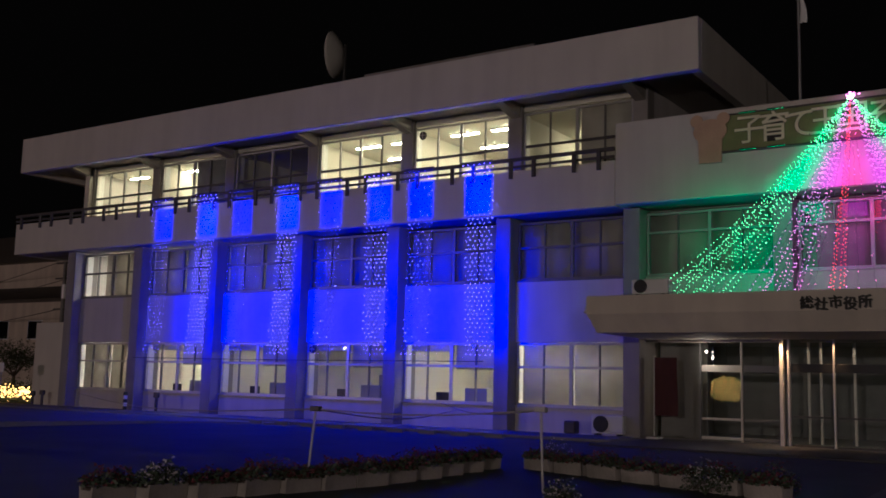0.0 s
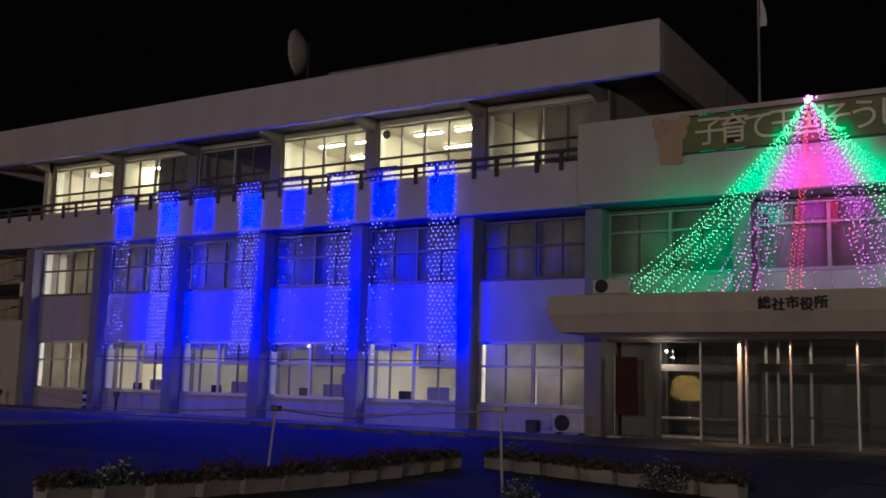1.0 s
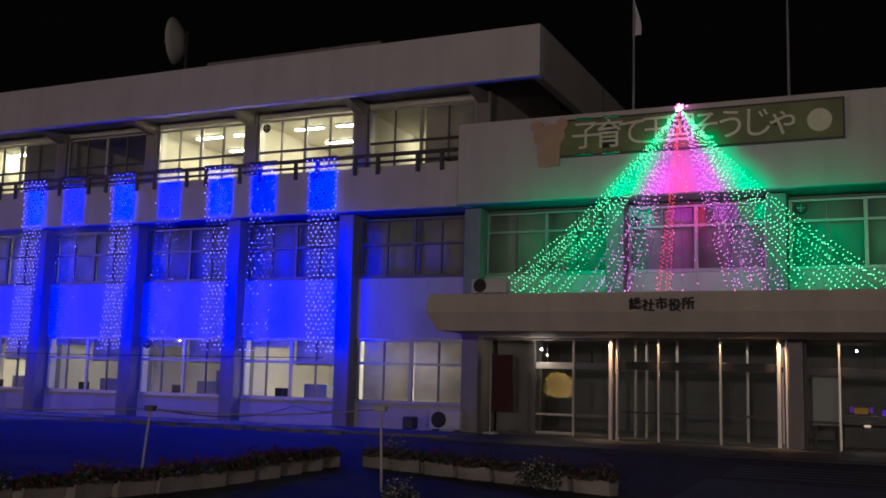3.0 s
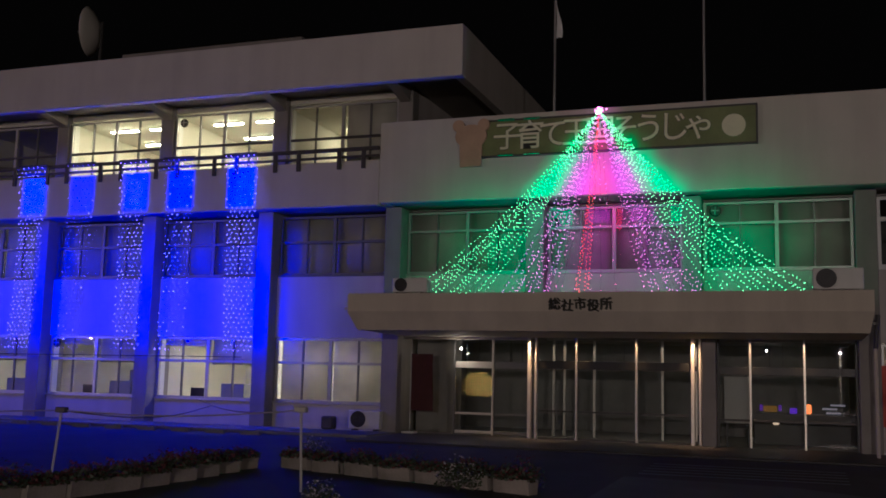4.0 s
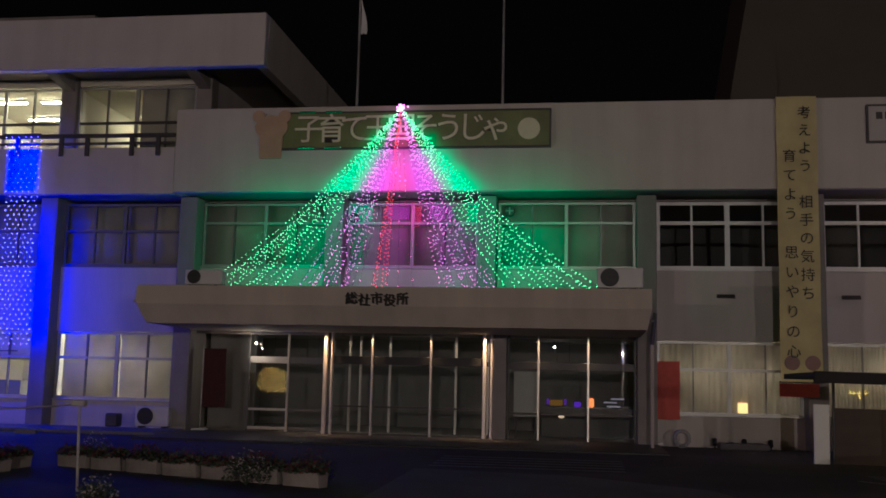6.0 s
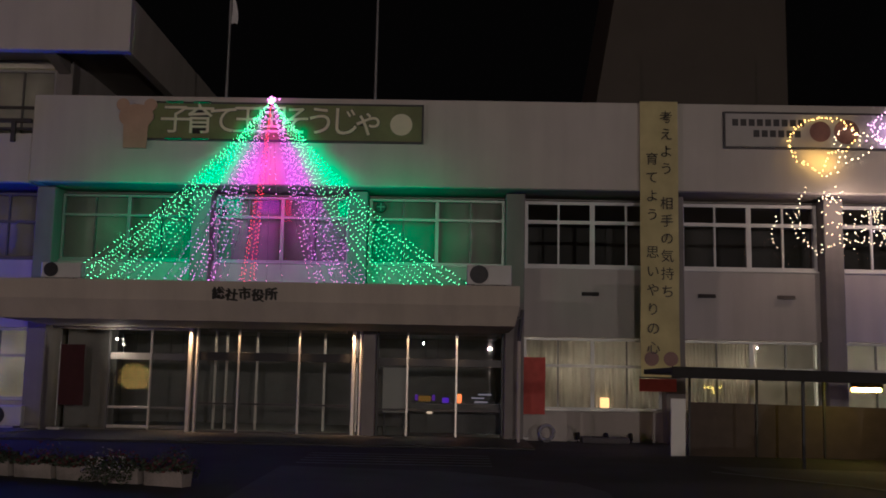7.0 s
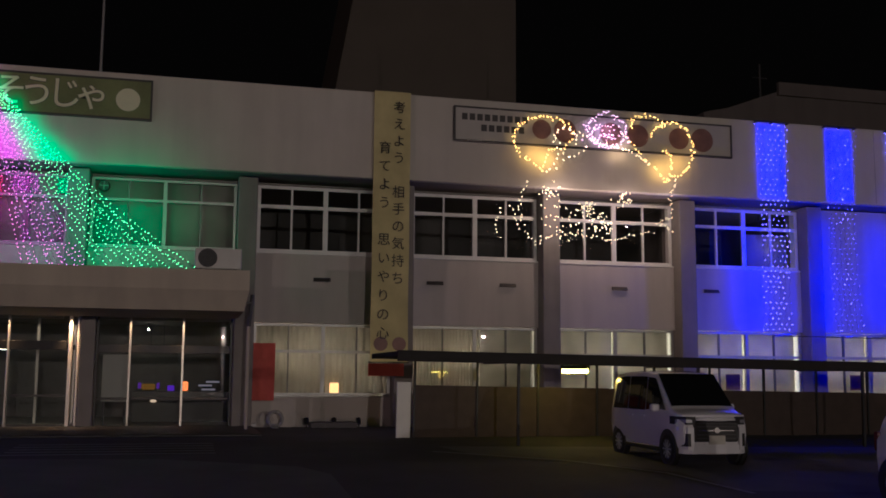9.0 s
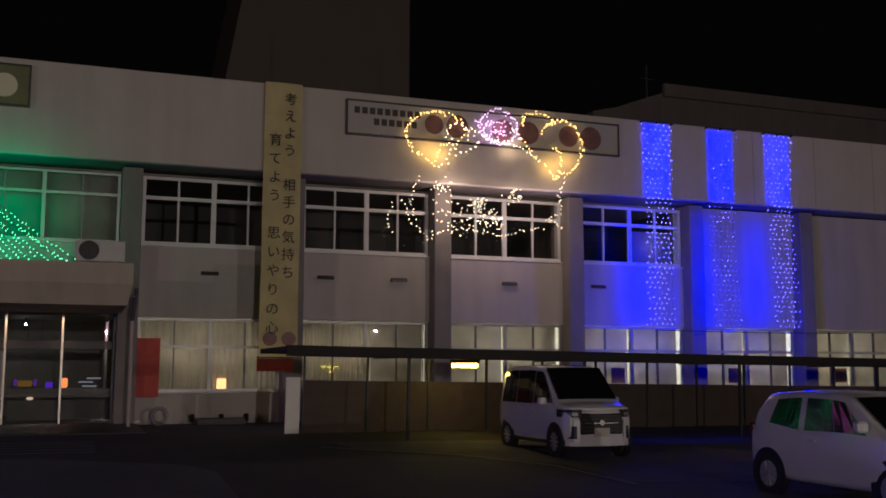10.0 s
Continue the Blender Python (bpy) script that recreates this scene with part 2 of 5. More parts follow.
# ---- the hall: frame, bands, roofs ----
# balcony parapet of the west wing
structure("wall_balcony", boxed(-30.9, -0.004, 0.0, 0.22, 7.1, 8.55, bevel=0.02), PAINT, "cream painted concrete balcony parapet", "wall")
structure("wall_balcony_end", boxed(-30.9, -30.7, 0.224, 6.0, 7.1, 8.55), PAINT, "cream painted end of the balcony parapet", "wall")
structure("wall_fascia", boxed(0.0, EAST, 0.0, 0.24, 7.15, 9.72, bevel=0.02), PAINT, "cream painted concrete parapet band with rain streaks", "wall")
structure("wall_fascia_west", boxed(0.0, 0.2, 0.244, 9.0, 7.15, 9.6), PAINT, "cream painted return of the parapet", "wall")
structure("ceiling_balcony", boxed(-30.696, -0.01, 0.224, 1.7, 7.12, 7.4), SHADED_PAINT, "painted concrete underside of the balcony", "ceiling")
structure("ceiling_eaves", boxed(0.204, EAST, 0.244, 1.7, 7.17, 7.45), SHADED_PAINT, "painted concrete underside of the eaves", "ceiling")
structure("roof_low", boxed(0.21, EAST, 1.71, 14, 8.9, 9.1), COLUMN, "flat concrete roof of the east wing", "roof")
# upper roof with its deep fascia
structure("roof_fascia", boxed(-30.6, 2.74, -0.2, 0.1, 11.0, 12.65, bevel=0.02), PAINT, "cream painted concrete roof fascia with rain streaks", "roof")
structure("roof_fascia_east", boxed(2.44, 2.74, 0.104, 22.0, 11.0, 12.65), PAINT, "cream painted end of the roof fascia", "roof")
structure("roof_fascia_west", boxed(-30.6, -30.3, 0.104, 13.0, 11.0, 12.65), PAINT, "cream painted end of the roof fascia", "roof")
structure("ceiling_roof", boxed(-30.29, 2.43, 0.11, 22.0, 11.25, 11.5), SHADED_PAINT, "painted concrete underside of the roof", "ceiling")
structure("roof_upper", boxed(-13.2, -5.1, 4.0, 10.0, 11.51, 14.4), COLUMN, "raised grey plant room on the flat roof", "roof")
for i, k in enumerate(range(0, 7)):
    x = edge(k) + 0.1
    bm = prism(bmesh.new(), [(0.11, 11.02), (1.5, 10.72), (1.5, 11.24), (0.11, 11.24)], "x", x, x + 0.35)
    structure("trim_beam_%d" % (i + 1), bm, SHADED_PAINT, "tapered concrete beam under the roof overhang", "beam")

# columns
for k in range(0, 17):
    x = edge(k)
    if k in (7, 8):
        z0 = 3.9
    else:
        z0 = 0.0
    structure("column_%d" % (k + 1), boxed(x + 0.0, x + COL_W, 0.62, 1.9, z0, 7.115, bevel=0.02), COLUMN, "grey concrete column of the facade", "column")
    if k < 7:
        structure("upper_column_%d" % (k + 1), boxed(x + 0.02, x + COL_W - 0.02, 1.35, 1.9, 7.405, 11.245, bevel=0.02), COLUMN, "grey concrete column of the top storey", "column")

# wall bands between the columns
for k in range(1, 17):
    x0, x1 = edge(k - 1) + COL_W + 0.002, edge(k) - 0.002
    blank = k in (14, 15, 16)
    if k not in (7, 8, 9):
        structure("wall_low_%d" % k, boxed(x0, x1, 1.15, 1.4, 0.0, 0.85), PAINT2, "pale painted wall below the ground floor window", "wall")
    structure("wall_band_%d" % k, boxed(x0, x1, 1.10, 1.4, 2.98, 4.98 if not blank else 7.115), PAINT2, "pale painted wall panel between the storeys", "wall")
# end walls, back and floors
structure("wall_west", boxed(-27.45, -27.15, 1.15, 13.5, 0.0, 11.2), PAINT2, "pale painted end wall of the hall", "wall")
structure("wall_east", boxed(EAST, EAST + 0.3, 0.0, 13.5, 0.0, 9.7), PAINT2, "pale painted end wall of the hall", "wall")
structure("wall_back", boxed(-27.45, EAST, 13.5, 13.8, 0.0, 9.0), PAINT2, "plain rear wall of the hall", "wall")
structure("wall_upper_east", boxed(0.24, 0.5, 1.91, 13.0, 7.45, 11.24), PAINT2, "pale painted end wall of the top storey", "wall")
structure("floor", boxed(-27.14, EAST - 0.01, 1.5, 13.4, 0.0, 0.06), FLOORING, "vinyl floor of the ground floor rooms", "floor")
structure("floor_first", boxed(-27.14, EAST - 0.01, 1.42, 13.4, 3.4, 3.75), FLOORING, "floor slab between the storeys", "floor")
structure("floor_second", boxed(-27.14, EAST - 0.01, 1.72, 13.4, 7.13, 7.44), FLOORING, "floor slab between the storeys", "floor")
structure("wall_inner_ground", boxed(-27.14, EAST - 0.01, 7.5, 7.7, 0.07, 3.38), ROOM, "cream inner wall of the offices", "wall")
structure("wall_inner_first", boxed(-27.14, EAST - 0.01, 6.5, 6.7, 3.76, 7.12), ROOM_UNLIT, "inner wall of the unlit rooms, darkness put into its colour", "wall")
structure("wall_inner_second", boxed(-27.14, 0.23, 7.5, 7.7, 7.45, 11.2), ROOM, "cream inner wall of the top offices", "wall")
structure("ceiling_ground", boxed(-27.14, EAST - 0.01, 1.42, 7.49, 3.2, 3.39), ROOM, "white ceiling of the ground floor", "ceiling")
structure("ceiling_second", boxed(-27.14, 0.23, 1.52, 7.49, 10.98, 11.2), ROOM, "white ceiling of the top storey", "ceiling")
for i, k in enumerate((0, 1, 2, 3, 4, 5, 6)):
    x = edge(k) + 0.2
    structure("wall_partition_top_%d" % (i + 1), boxed(x, x + 0.12, 1.92, 7.48, 7.45, 10.97), ROOM, "cream partition of the top offices", "wall")
for i, k in enumerate((0, 2, 4, 6, 9, 11, 13)):
    x = edge(k) + 0.2
    structure("wall_partition_low_%d" % (i + 1), boxed(x, x + 0.12, 1.92, 7.48, 0.07, 3.19), ROOM, "cream partition of the offices", "wall")
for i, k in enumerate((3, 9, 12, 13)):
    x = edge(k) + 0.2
    structure("wall_partition_mid_%d" % (i + 1), boxed(x, x + 0.12, 1.92, 6.49, 3.76, 7.12), ROOM_UNLIT, "first floor partition, coloured dark as its rooms are unlit", "wall")


# ---- windows ----
WINDOWS = [0]


def window(x0, x1, z0, z1, y, mullions, transoms, fm, label, fw=0.07):
    WINDOWS[0] += 1
    w = thing("window_%d" % WINDOWS[0], label, "window", (x0, y, z0), kind="structure")
    W, H = x1 - x0, z1 - z0
    fr = bmesh.new()
    box(fr, 0, fw, 0, 0.10, 0, H)
    box(fr, W - fw, W, 0, 0.10, 0, H)
    box(fr, fw, W - fw, 0, 0.10, 0, fw)
    box(fr, fw, W - fw, 0, 0.10, H - fw, H)
    part("window_frame", fr, fm, w)
    part("window_sill", boxed(-0.02, W + 0.02, -0.09, 0.02, -0.05, -0.004, bevel=0.008), fm, w)
    for ra in (-0.026, W + 0.006):
        part("reveal", boxed(ra, ra + 0.02, 0.102, 0.46, 0, H), WHITE_ALU, w, "white inner reveal")
    xs = [0.0] + [m * W for m in mullions] + [W]
    zs = [0.0] + [t - z0 for t in transoms] + [H]
    for i, x in enumerate(xs[1:-1]):
        h = fw * (0.6 if i != 1 else 1.5) / 2
        part("mullion", boxed(x - h, x + h, 0.004, 0.09, fw, H - fw), fm if (i != 0 and i != 2) or fm == WHITE_ALU else FRAME_DARK, w)
    for z in zs[1:-1]:
        part("transom", boxed(fw, W - fw, 0.0, 0.094, z - fw * 0.55, z + fw * 0.55), DARK_STEEL if z0 > 8 else fm, w)
    for i in range(len(xs) - 1):
        for j in range(len(zs) - 1):
            pane = part("pane", sheet(xs[i] + 0.02, xs[i + 1] - 0.02, 0.045, zs[j] + 0.02, zs[j + 1] - 0.02), GLASS, w)
            pane.visible_shadow = False
    return w


Q = (0.25, 0.5, 0.75)
for k in range(1, 17):
    x0, x1 = edge(k - 1) + COL_W + 0.03, edge(k) - 0.03
    west = k <= 6
    # ground floor
    if k not in (7, 8, 9):
        window(x0, x1, 0.9, 2.96, WALL_Y, Q, (2.16,), GREY_ALU, "lit ground floor window in an aluminium frame")
    # first floor
    if k <= 13:
        fm = FRAME_DARK if k < 7 else (GREY_ALU if k < 10 else WHITE_ALU)
        zt = 6.13 if k < 7 else 6.38
        window(x0, x1, 5.03, 7.0, WALL_Y, Q, (zt,), fm, "unlit first floor window in an aluminium frame" if k < 10 else "black first floor window in a white frame", 0.07 if k < 10 else 0.095)
    if k <= 6:
        window(x0 - 0.02, x1 + 0.02, 8.2, 10.9, 1.45, Q, (9.72,), GREY_ALU, "top storey office window behind the balcony")


# ---- ceiling lights and blinds ----
def ceiling_light(x, y, z, length, material, label, along="x"):
    t = thing("ceiling_light", label, "ceiling light", (x, y, z), group="office ceiling lights")
    a, b = (length / 2, 0.09) if along == "x" else (0.09, length / 2)
    part("housing", boxed(-a, a, -b, b, -0.06, 0.0, bevel=0.01), WHITE_ALU, t)
    part("tube", boxed(-a + 0.03, a - 0.03, -b + 0.03, b - 0.03, -0.09, -0.062), material, t, "glowing tube")


for k in (1, 4, 5):
    for f in (0.3, 0.75):
        for y in (3.0, 5.2):
            ceiling_light(edge(k - 1) + COL_W + 4.0 * f, y, 10.975, 1.25, TUBE, "glowing fluorescent ceiling light in an office")
ceiling_light(edge(1) + 1.1, 3.0, 10.975, 1.25, TUBE, "glowing fluorescent ceiling light in an office")
ceiling_light(edge(1) + 1.8, 4.6, 10.975, 1.25, TUBE, "glowing fluorescent ceiling light in an office")
ceiling_light(edge(5) + 1.5, 5.5, 10.975, 1.25, TUBE, "dim fluorescent ceiling light in an office")
for k in range(1, 7):
    ceiling_light(edge(k - 1) + 2.4, 3.6, 3.19, 1.25, TUBE_MID if k in (1, 6) else TUBE_WEST, "fluorescent ceiling light on the ground floor")
for k in (10, 11, 12, 13, 14, 15, 16):
    ceiling_light(edge(k - 1) + 2.4, 3.6, 3.19, 1.25, TUBE_LOW if k < 12 else TUBE_HIGH, "fluorescent ceiling light on the ground floor")


for k in (1, 2, 3):
    ceiling_light(edge(k - 1) + 2.6, 4.2, 7.11, 1.25, TUBE_MID if k == 1 else TUBE_DIM, "dim fluorescent ceiling light on the first floor")


def hanging_sheet(name, x0, x1, z0, z1, y, material, folds, depth, label, category):
    bm = bmesh.new()
    n = max(2, int(folds * 6))
    row = []
    for i in range(n + 1):
        x = x0 + (x1 - x0) * i / n
        yy = y + depth * math.sin(i / 6 * math.tau + 0.6 * math.sin(i * 0.37))
        row.append((bm.verts.new((x, yy, z0 + 0.01 * math.sin(i * 1.7))), bm.verts.new((x, yy * 0.3 + y * 0.7, z1))))
    for a, b in zip(row, row[1:]):
        bm.faces.new((a[0], b[0], b[1], a[1]))
    ob = solo(name, bm, material, label, category, smooth=True)
    md = ob.modifiers.new("thick", "SOLIDIFY")
    md.thickness = 0.004
    return ob


for k in range(1, 17):
    x0, x1 = edge(k - 1) + COL_W + 0.04, edge(k) - 0.04
    mid = (x0 + x1) / 2
    if k <= 9:
        gap = 0.05 if k in (2, 3) else 0.004
        for a, b in ((x0 if k > 1 else x0 + 1.3, mid - gap), (mid + gap, x1)):
            hanging_sheet("window_blind", a, b, 5.06, 6.95, 1.36, BLIND, 0.1, 0.0, "grey roller blind drawn behind the first floor window", "blind")
    if k in (10, 11):
        hanging_sheet("lace_curtain", x0, x1 if k == 10 else mid + 0.2, 0.95, 2.94, 1.40, CURTAIN, 22, 0.035, "lit cream lace curtain in loose folds", "curtain")
    if k == 11:
        hanging_sheet("window_blind", mid + 0.24, x1 - 0.11, 0.95, 2.94, 1.42, BLIND, 0.1, 0.0, "cream roller blind lit from inside", "blind")
    if k >= 12 or k <= 6:
        for a, b in ((x0, mid - 0.03), (mid + 0.03, x1)):
            a, b = (a + 0.11, b) if a == x0 else (a, b - 0.11)
            low = 2.66 if (k in (2, 3, 4, 5) and a == x0 + 0.11) else 2.05
            hanging_sheet("window_blind", a, b, 0.95 if k in (1, 6) or k >= 12 else low, 2.94, 1.42, BLIND, 0.1, 0.0, "cream roller blind lit from inside", "blind")
hanging_sheet("window_blind", edge(5) + 2.7, edge(6) - 0.1, 8.28, 10.88, 1.56, BLIND, 0.1, 0.0, "cream roller blind half across the office window", "blind")
hanging_sheet("window_blind", edge(1) + 2.7, edge(2) - 0.1, 8.28, 10.88, 1.56, BLIND_DARK, 0.1, 0.0, "grey roller blind across the office window", "blind")
hanging_sheet("window_blind", edge(12) + 2.7, edge(13) - 0.4, 5.06, 6.2, 1.26, CURTAIN, 0.1, 0.0, "small cream blind in the first floor window", "blind")

# ---- entrance canopy ----
bm = prism(bmesh.new(), [(-3.0, 4.05), (-3.0, 3.55), (-2.72, 3.05), (0.6, 3.05), (1.095, 3.05), (1.095, 4.05)], "x", 0.48, 14.0)
for v in bm.verts:
    if v.co.z < 3.1:
        v.co.x += 0.2 if v.co.x < 5 else -0.1
structure("canopy", bm, CANOPY_PAINT, "cream concrete canopy over the entrance", "canopy")
canopy_sign = thing("entrance_lettering", "dark raised letters naming the city hall on the canopy", "sign", (7.05, -3.0, 3.70))
for i, c in enumerate("総社市役所"):
    for shift in (-0.014, 0.0, 0.014):
        brush = writing("letter", c, 0.33, Matrix.Translation(((i - 2) * 0.335 + shift, -0.012 - abs(shift) * 0.1, 0.02 * (-1) ** i - shift * 0.6)) @ UPRIGHT @ Matrix.Rotation(radians(4 * (-1) ** i), 4, "Z"), BLACK, canopy_sign, 0.02)
        brush.data.offset = 0.003

# ---- light curtains ----
LED_BLUE = glow("led_blue", (0.10, 0.10, 1.0), 34, False)
LED_BLUE_LOW = glow("led_blue_low", (0.08, 0.075, 1.0), 12, False)
LED_GREEN = glow("led_green", (0.13, 1.0, 0.42), 12, False)
LED_PINK = glow("led_pink", (1.0, 0.24, 0.9), 8, False)
LED_PURPLE = glow("led_purple", (0.66, 0.22, 1.0), 7, False)
LED_RED = glow("led_red", (1.0, 0.04, 0.08), 7, False)
LED_MINT = glow("led_mint", (0.45, 0.85, 0.8), 2.2, False)
LED_GOLD = glow("led_gold", (1.0, 0.62, 0.17), 10, False)
LED_WARM = glow("led_warm", (1.0, 0.80, 0.50), 10, False)
WIRE = mat("cable", (0.03, 0.03, 0.035), 0.6, var=0.1, scale=10, bump=0)
rng = random.Random(7)


def light_curtain(x, top, bottom, y, width, bright, label, density=1.0, watts=60, spill=0.52, pitch=0.145, lean=0.15):
    """A net of bulbs from the rail down to its tie wire, which holds the foot half a metre off the wall."""
    t = thing("light_curtain", label, "light curtain", (x, y, top), group="blue light curtains")
    part("top_bar", rod(bmesh.new(), (-width / 2 - 0.05, 0, 0.02), (width / 2 + 0.05, 0, 0.02), 0.02), DARK_STEEL, t)
    for hx in (-width / 2, 0, width / 2):
        part("hook", boxed(hx - 0.012, hx + 0.012, -0.01, 0.17, -0.02, 0.02), DARK_STEEL, t)
    n, rows = 6, int((top - bottom) / pitch)
    hot, dim, lines = [], [], []
    for i in range(n):
        line = []
        for j in range(rows):
            v = j / rows
            half = width / 2 * (1 - 0.16 * math.sin(min(1, v * 2.2) * math.pi / 2) + 0.12 * max(0, v - 0.75))
            u = (i + (0.5 if j % 2 else 0)) / (n - 0.5) * 2 - 1
            px = u * half + rng.gauss(0, 0.012) + 0.05 * math.sin(v * 5 + x)
            p = (px + lean * v, -0.55 * v ** 1.5 + rng.gauss(0, 0.012), -(j + 0.5) * pitch + rng.gauss(0, 0.012))
            line.append(p)
            if rng.random() < density:
                (hot if rng.random() < bright else dim).append(p)
        lines.append(line)
    wires("net_wire", lines, 0.003, WIRE, t)
    if not watts:
        bulbs("bulb_net", hot + dim, 0.0125, GREY_ALU, t, "unlit bulbs")
        return t
    if hot:
        bulbs("bulb_net", hot, 0.0135, LED_BLUE, t, "glowing blue bulbs")
    if dim:
        bulbs("dim_bulb_string", dim, 0.0115, LED_BLUE_LOW, t, "faint blue bulbs")
    m = Matrix.Translation((x, y + 0.02, (top + 7.15) / 2)) @ Matrix.Rotation(radians(90), 4, "X")
    lamp_area("curtain_light", m, watts * 0.22, BLUE, width * 0.85, top - 7.25, 100)
    m = Matrix.Translation((x + lean * 0.6, y - 0.3, (bottom + 7.0) / 2)) @ Matrix.Rotation(radians(90), 4, "X")
    lamp_area("curtain_light", m, watts * 0.24, BLUE, width * 0.85, 6.6 - bottom, 62)
    for z in (2.9, 4.6):
        v = (top - z) / (top - bottom)
        lamp_point("curtain_bulb_light", (x + lean * v, y - 0.55 * v - 0.03, z), watts * spill, BLUE, 0.02)
    return t


for x, bright, dens, w in ((-20.45, 0.25, 0.95, 55), (-17.85, 0.97, 1.0, 85), (-15.9, 0.06, 0.8, 45), (-13.45, 0.93, 1.0, 85),
                           (-11.35, 0.06, 0.8, 45), (-9.1, 0.6, 1.0, 75), (-7.3, 0.3, 0.95, 70), (-4.95, 0.97, 1.0, 105)):
    light_curtain(x, 8.95, 2.3, -0.16, 1.16, bright, "blue light curtain hanging from the balcony rail" if bright > 0.5 else "fainter blue light curtain hanging from the balcony rail", dens, w, lean=0.6 if x > -5 else 0.42)
for x, bright, dens, w in ((30.55, 0.95, 0.85, 62), (33.05, 0.2, 0.85, 56), (35.4, 0.85, 0.85, 40)):
    light_curtain(x, 9.66, 2.85, -0.14, 1.15, bright, "blue light curtain hanging from the parapet of the east wing" if w else "unlit light curtain hanging from the parapet of the east wing", dens, w, 0.55, 0.165, -0.35)
guy = thing("tie_wire", "black tie wire stretched under the light curtains", "wire", (-21, -0.71, 2.28))
wires("wire", [[(0, 0, 0), (8, 0, -0.03), (16.8, 0, 0)]], 0.012, WIRE, guy)
guy2 = thing("tie_wire", "black tie wire stretched under the light curtains", "wire", (30.0, -0.69, 2.78))
wires("wire", [[(0, 0, 0), (4, 0, -0.03), (7.5, 0, 0)]], 0.012, WIRE, guy2)

# ---- balcony rail ----
rail = thing("balcony_rail", "dark steel balcony rail on short brackets", "railing", (-30.9, 0.0, 8.3))
part("top_rail", boxed(0, 30.88, -0.06, 0.04, 0.56, 0.68, bevel=0.01), DARK_STEEL, rail)
part("lower_rail", boxed(0, 30.88, -0.03, 0.03, 0.34, 0.42, bevel=0.008), DARK_STEEL, rail)
x = 0.4
i = 0
while x < 30.8:
    part("post", boxed(x, x + 0.13, -0.09, -0.002, -0.02, 0.60, bevel=0.008), DARK_STEEL, rail)
    x += 0.85 if i % 2 else 1.45
    i += 1

# ---- the light tree over the porch ----
tree = thing("light_tree", "tree of green, pink and red light strings over the canopy", "light tree", (7.0, -0.32, 9.55))


def fan(x0, x1, count, material, name, spacing=0.115, r=0.0105, drop=5.49, jitter=0.009, keep=1.0):
    pts, lines = [], []
    for i in range(count):
        bx = x0 + (x1 - x0) * (i + 0.5) / count + rng.gauss(0, 0.05)
        by = -1.05 + rng.gauss(0, 0.05)
        n = int(math.hypot(bx - 7.0, drop) / spacing)
        sag = 0.12 + 0.05 * abs(bx - 7.0) * rng.uniform(0.9, 1.1)
        line, phase = [], rng.random() * 0.7
        for j in range(n):
            s = (j + phase + rng.random() * 0.3) / n
            p = ((bx - 7.0) * s, by * s, -drop * s - sag * math.sin(s * math.pi) * 1.1)
            p = (p[0] + rng.gauss(0, jitter), p[1] + rng.gauss(0, jitter), p[2] + rng.gauss(0, jitter))
            line.append(p)
            if rng.random() < keep:
                pts.append(p)
        lines.append(line)
    bulbs(name, pts, r, material, tree)
    wires("string_wire", lines, 0.003, WIRE, tree)


fan(1.35, 3.9, 12, LED_GREEN, "green_bulb_string", spacing=0.125, keep=0.9)
fan(10.3, 13.05, 12, LED_GREEN, "green_bulb_string", spacing=0.125, keep=0.9)
fan(3.0, 4.9, 5, LED_MINT, "mint_bulb_string", spacing=0.16, r=0.012, keep=0.7)
fan(4.6, 6.0, 8, LED_PINK, "pink_bulb_string", spacing=0.14, keep=0.75)
fan(4.3, 5.9, 7, LED_PURPLE, "purple_bulb_string", spacing=0.13, keep=0.75)
fan(8.4, 10.1, 8, LED_PINK, "pink_bulb_string", spacing=0.14, keep=0.75)
fan(8.6, 10.2, 7, LED_PURPLE, "purple_bulb_string", spacing=0.13, keep=0.75)
fan(6.5, 7.0, 4, LED_RED, "red_bulb_string", spacing=0.12, r=0.0125)
fan(5.9, 7.9, 5, LED_PINK, "pink_bulb_string", spacing=0.15, keep=0.3)
tip = [(rng.gauss(0, 0.06), rng.gauss(-0.03, 0.03), rng.gauss(0.0, 0.05)) for _ in range(24)]
part("bracket", boxed(-0.03, 0.03, -0.02, 0.316, -0.06, -0.03), DARK_STEEL, tree)
bulbs("tip_bulb_string", tip, 0.026, LED_PINK, tree)


def tree_light(bx, s, watts, col, w, h, spread=85):
    """A stretch of glowing strings a part s of the way from the tip to the foot at bx."""
    e = Vector((7.0 + (bx - 7.0) * s, -0.32 - 1.05 * s + 0.03, 9.55 - 5.45 * s - 0.3 * math.sin(s * math.pi)))
    lamp_area("tree_light", look(e, e + Vector((0, 1, -0.02))), watts, col, w, h, spread)


GREEN_L, PINK_L, RED_L = (0.0, 1.0, 0.06), (1.0, 0.0, 0.36), (1.0, 0.0, 0.03)
for bx in (2.4, 11.9):
    for s, w in ((0.08, 0.5), (0.16, 0.95), (0.24, 1.4), (0.32, 1.8), (0.40, 2.3)):
        tree_light(bx, s, w, GREEN_L, 0.25 + s * 1.1, 0.6)
    tree_light(bx, 0.68, 24, GREEN_L, 2.6, 2.0, 170)
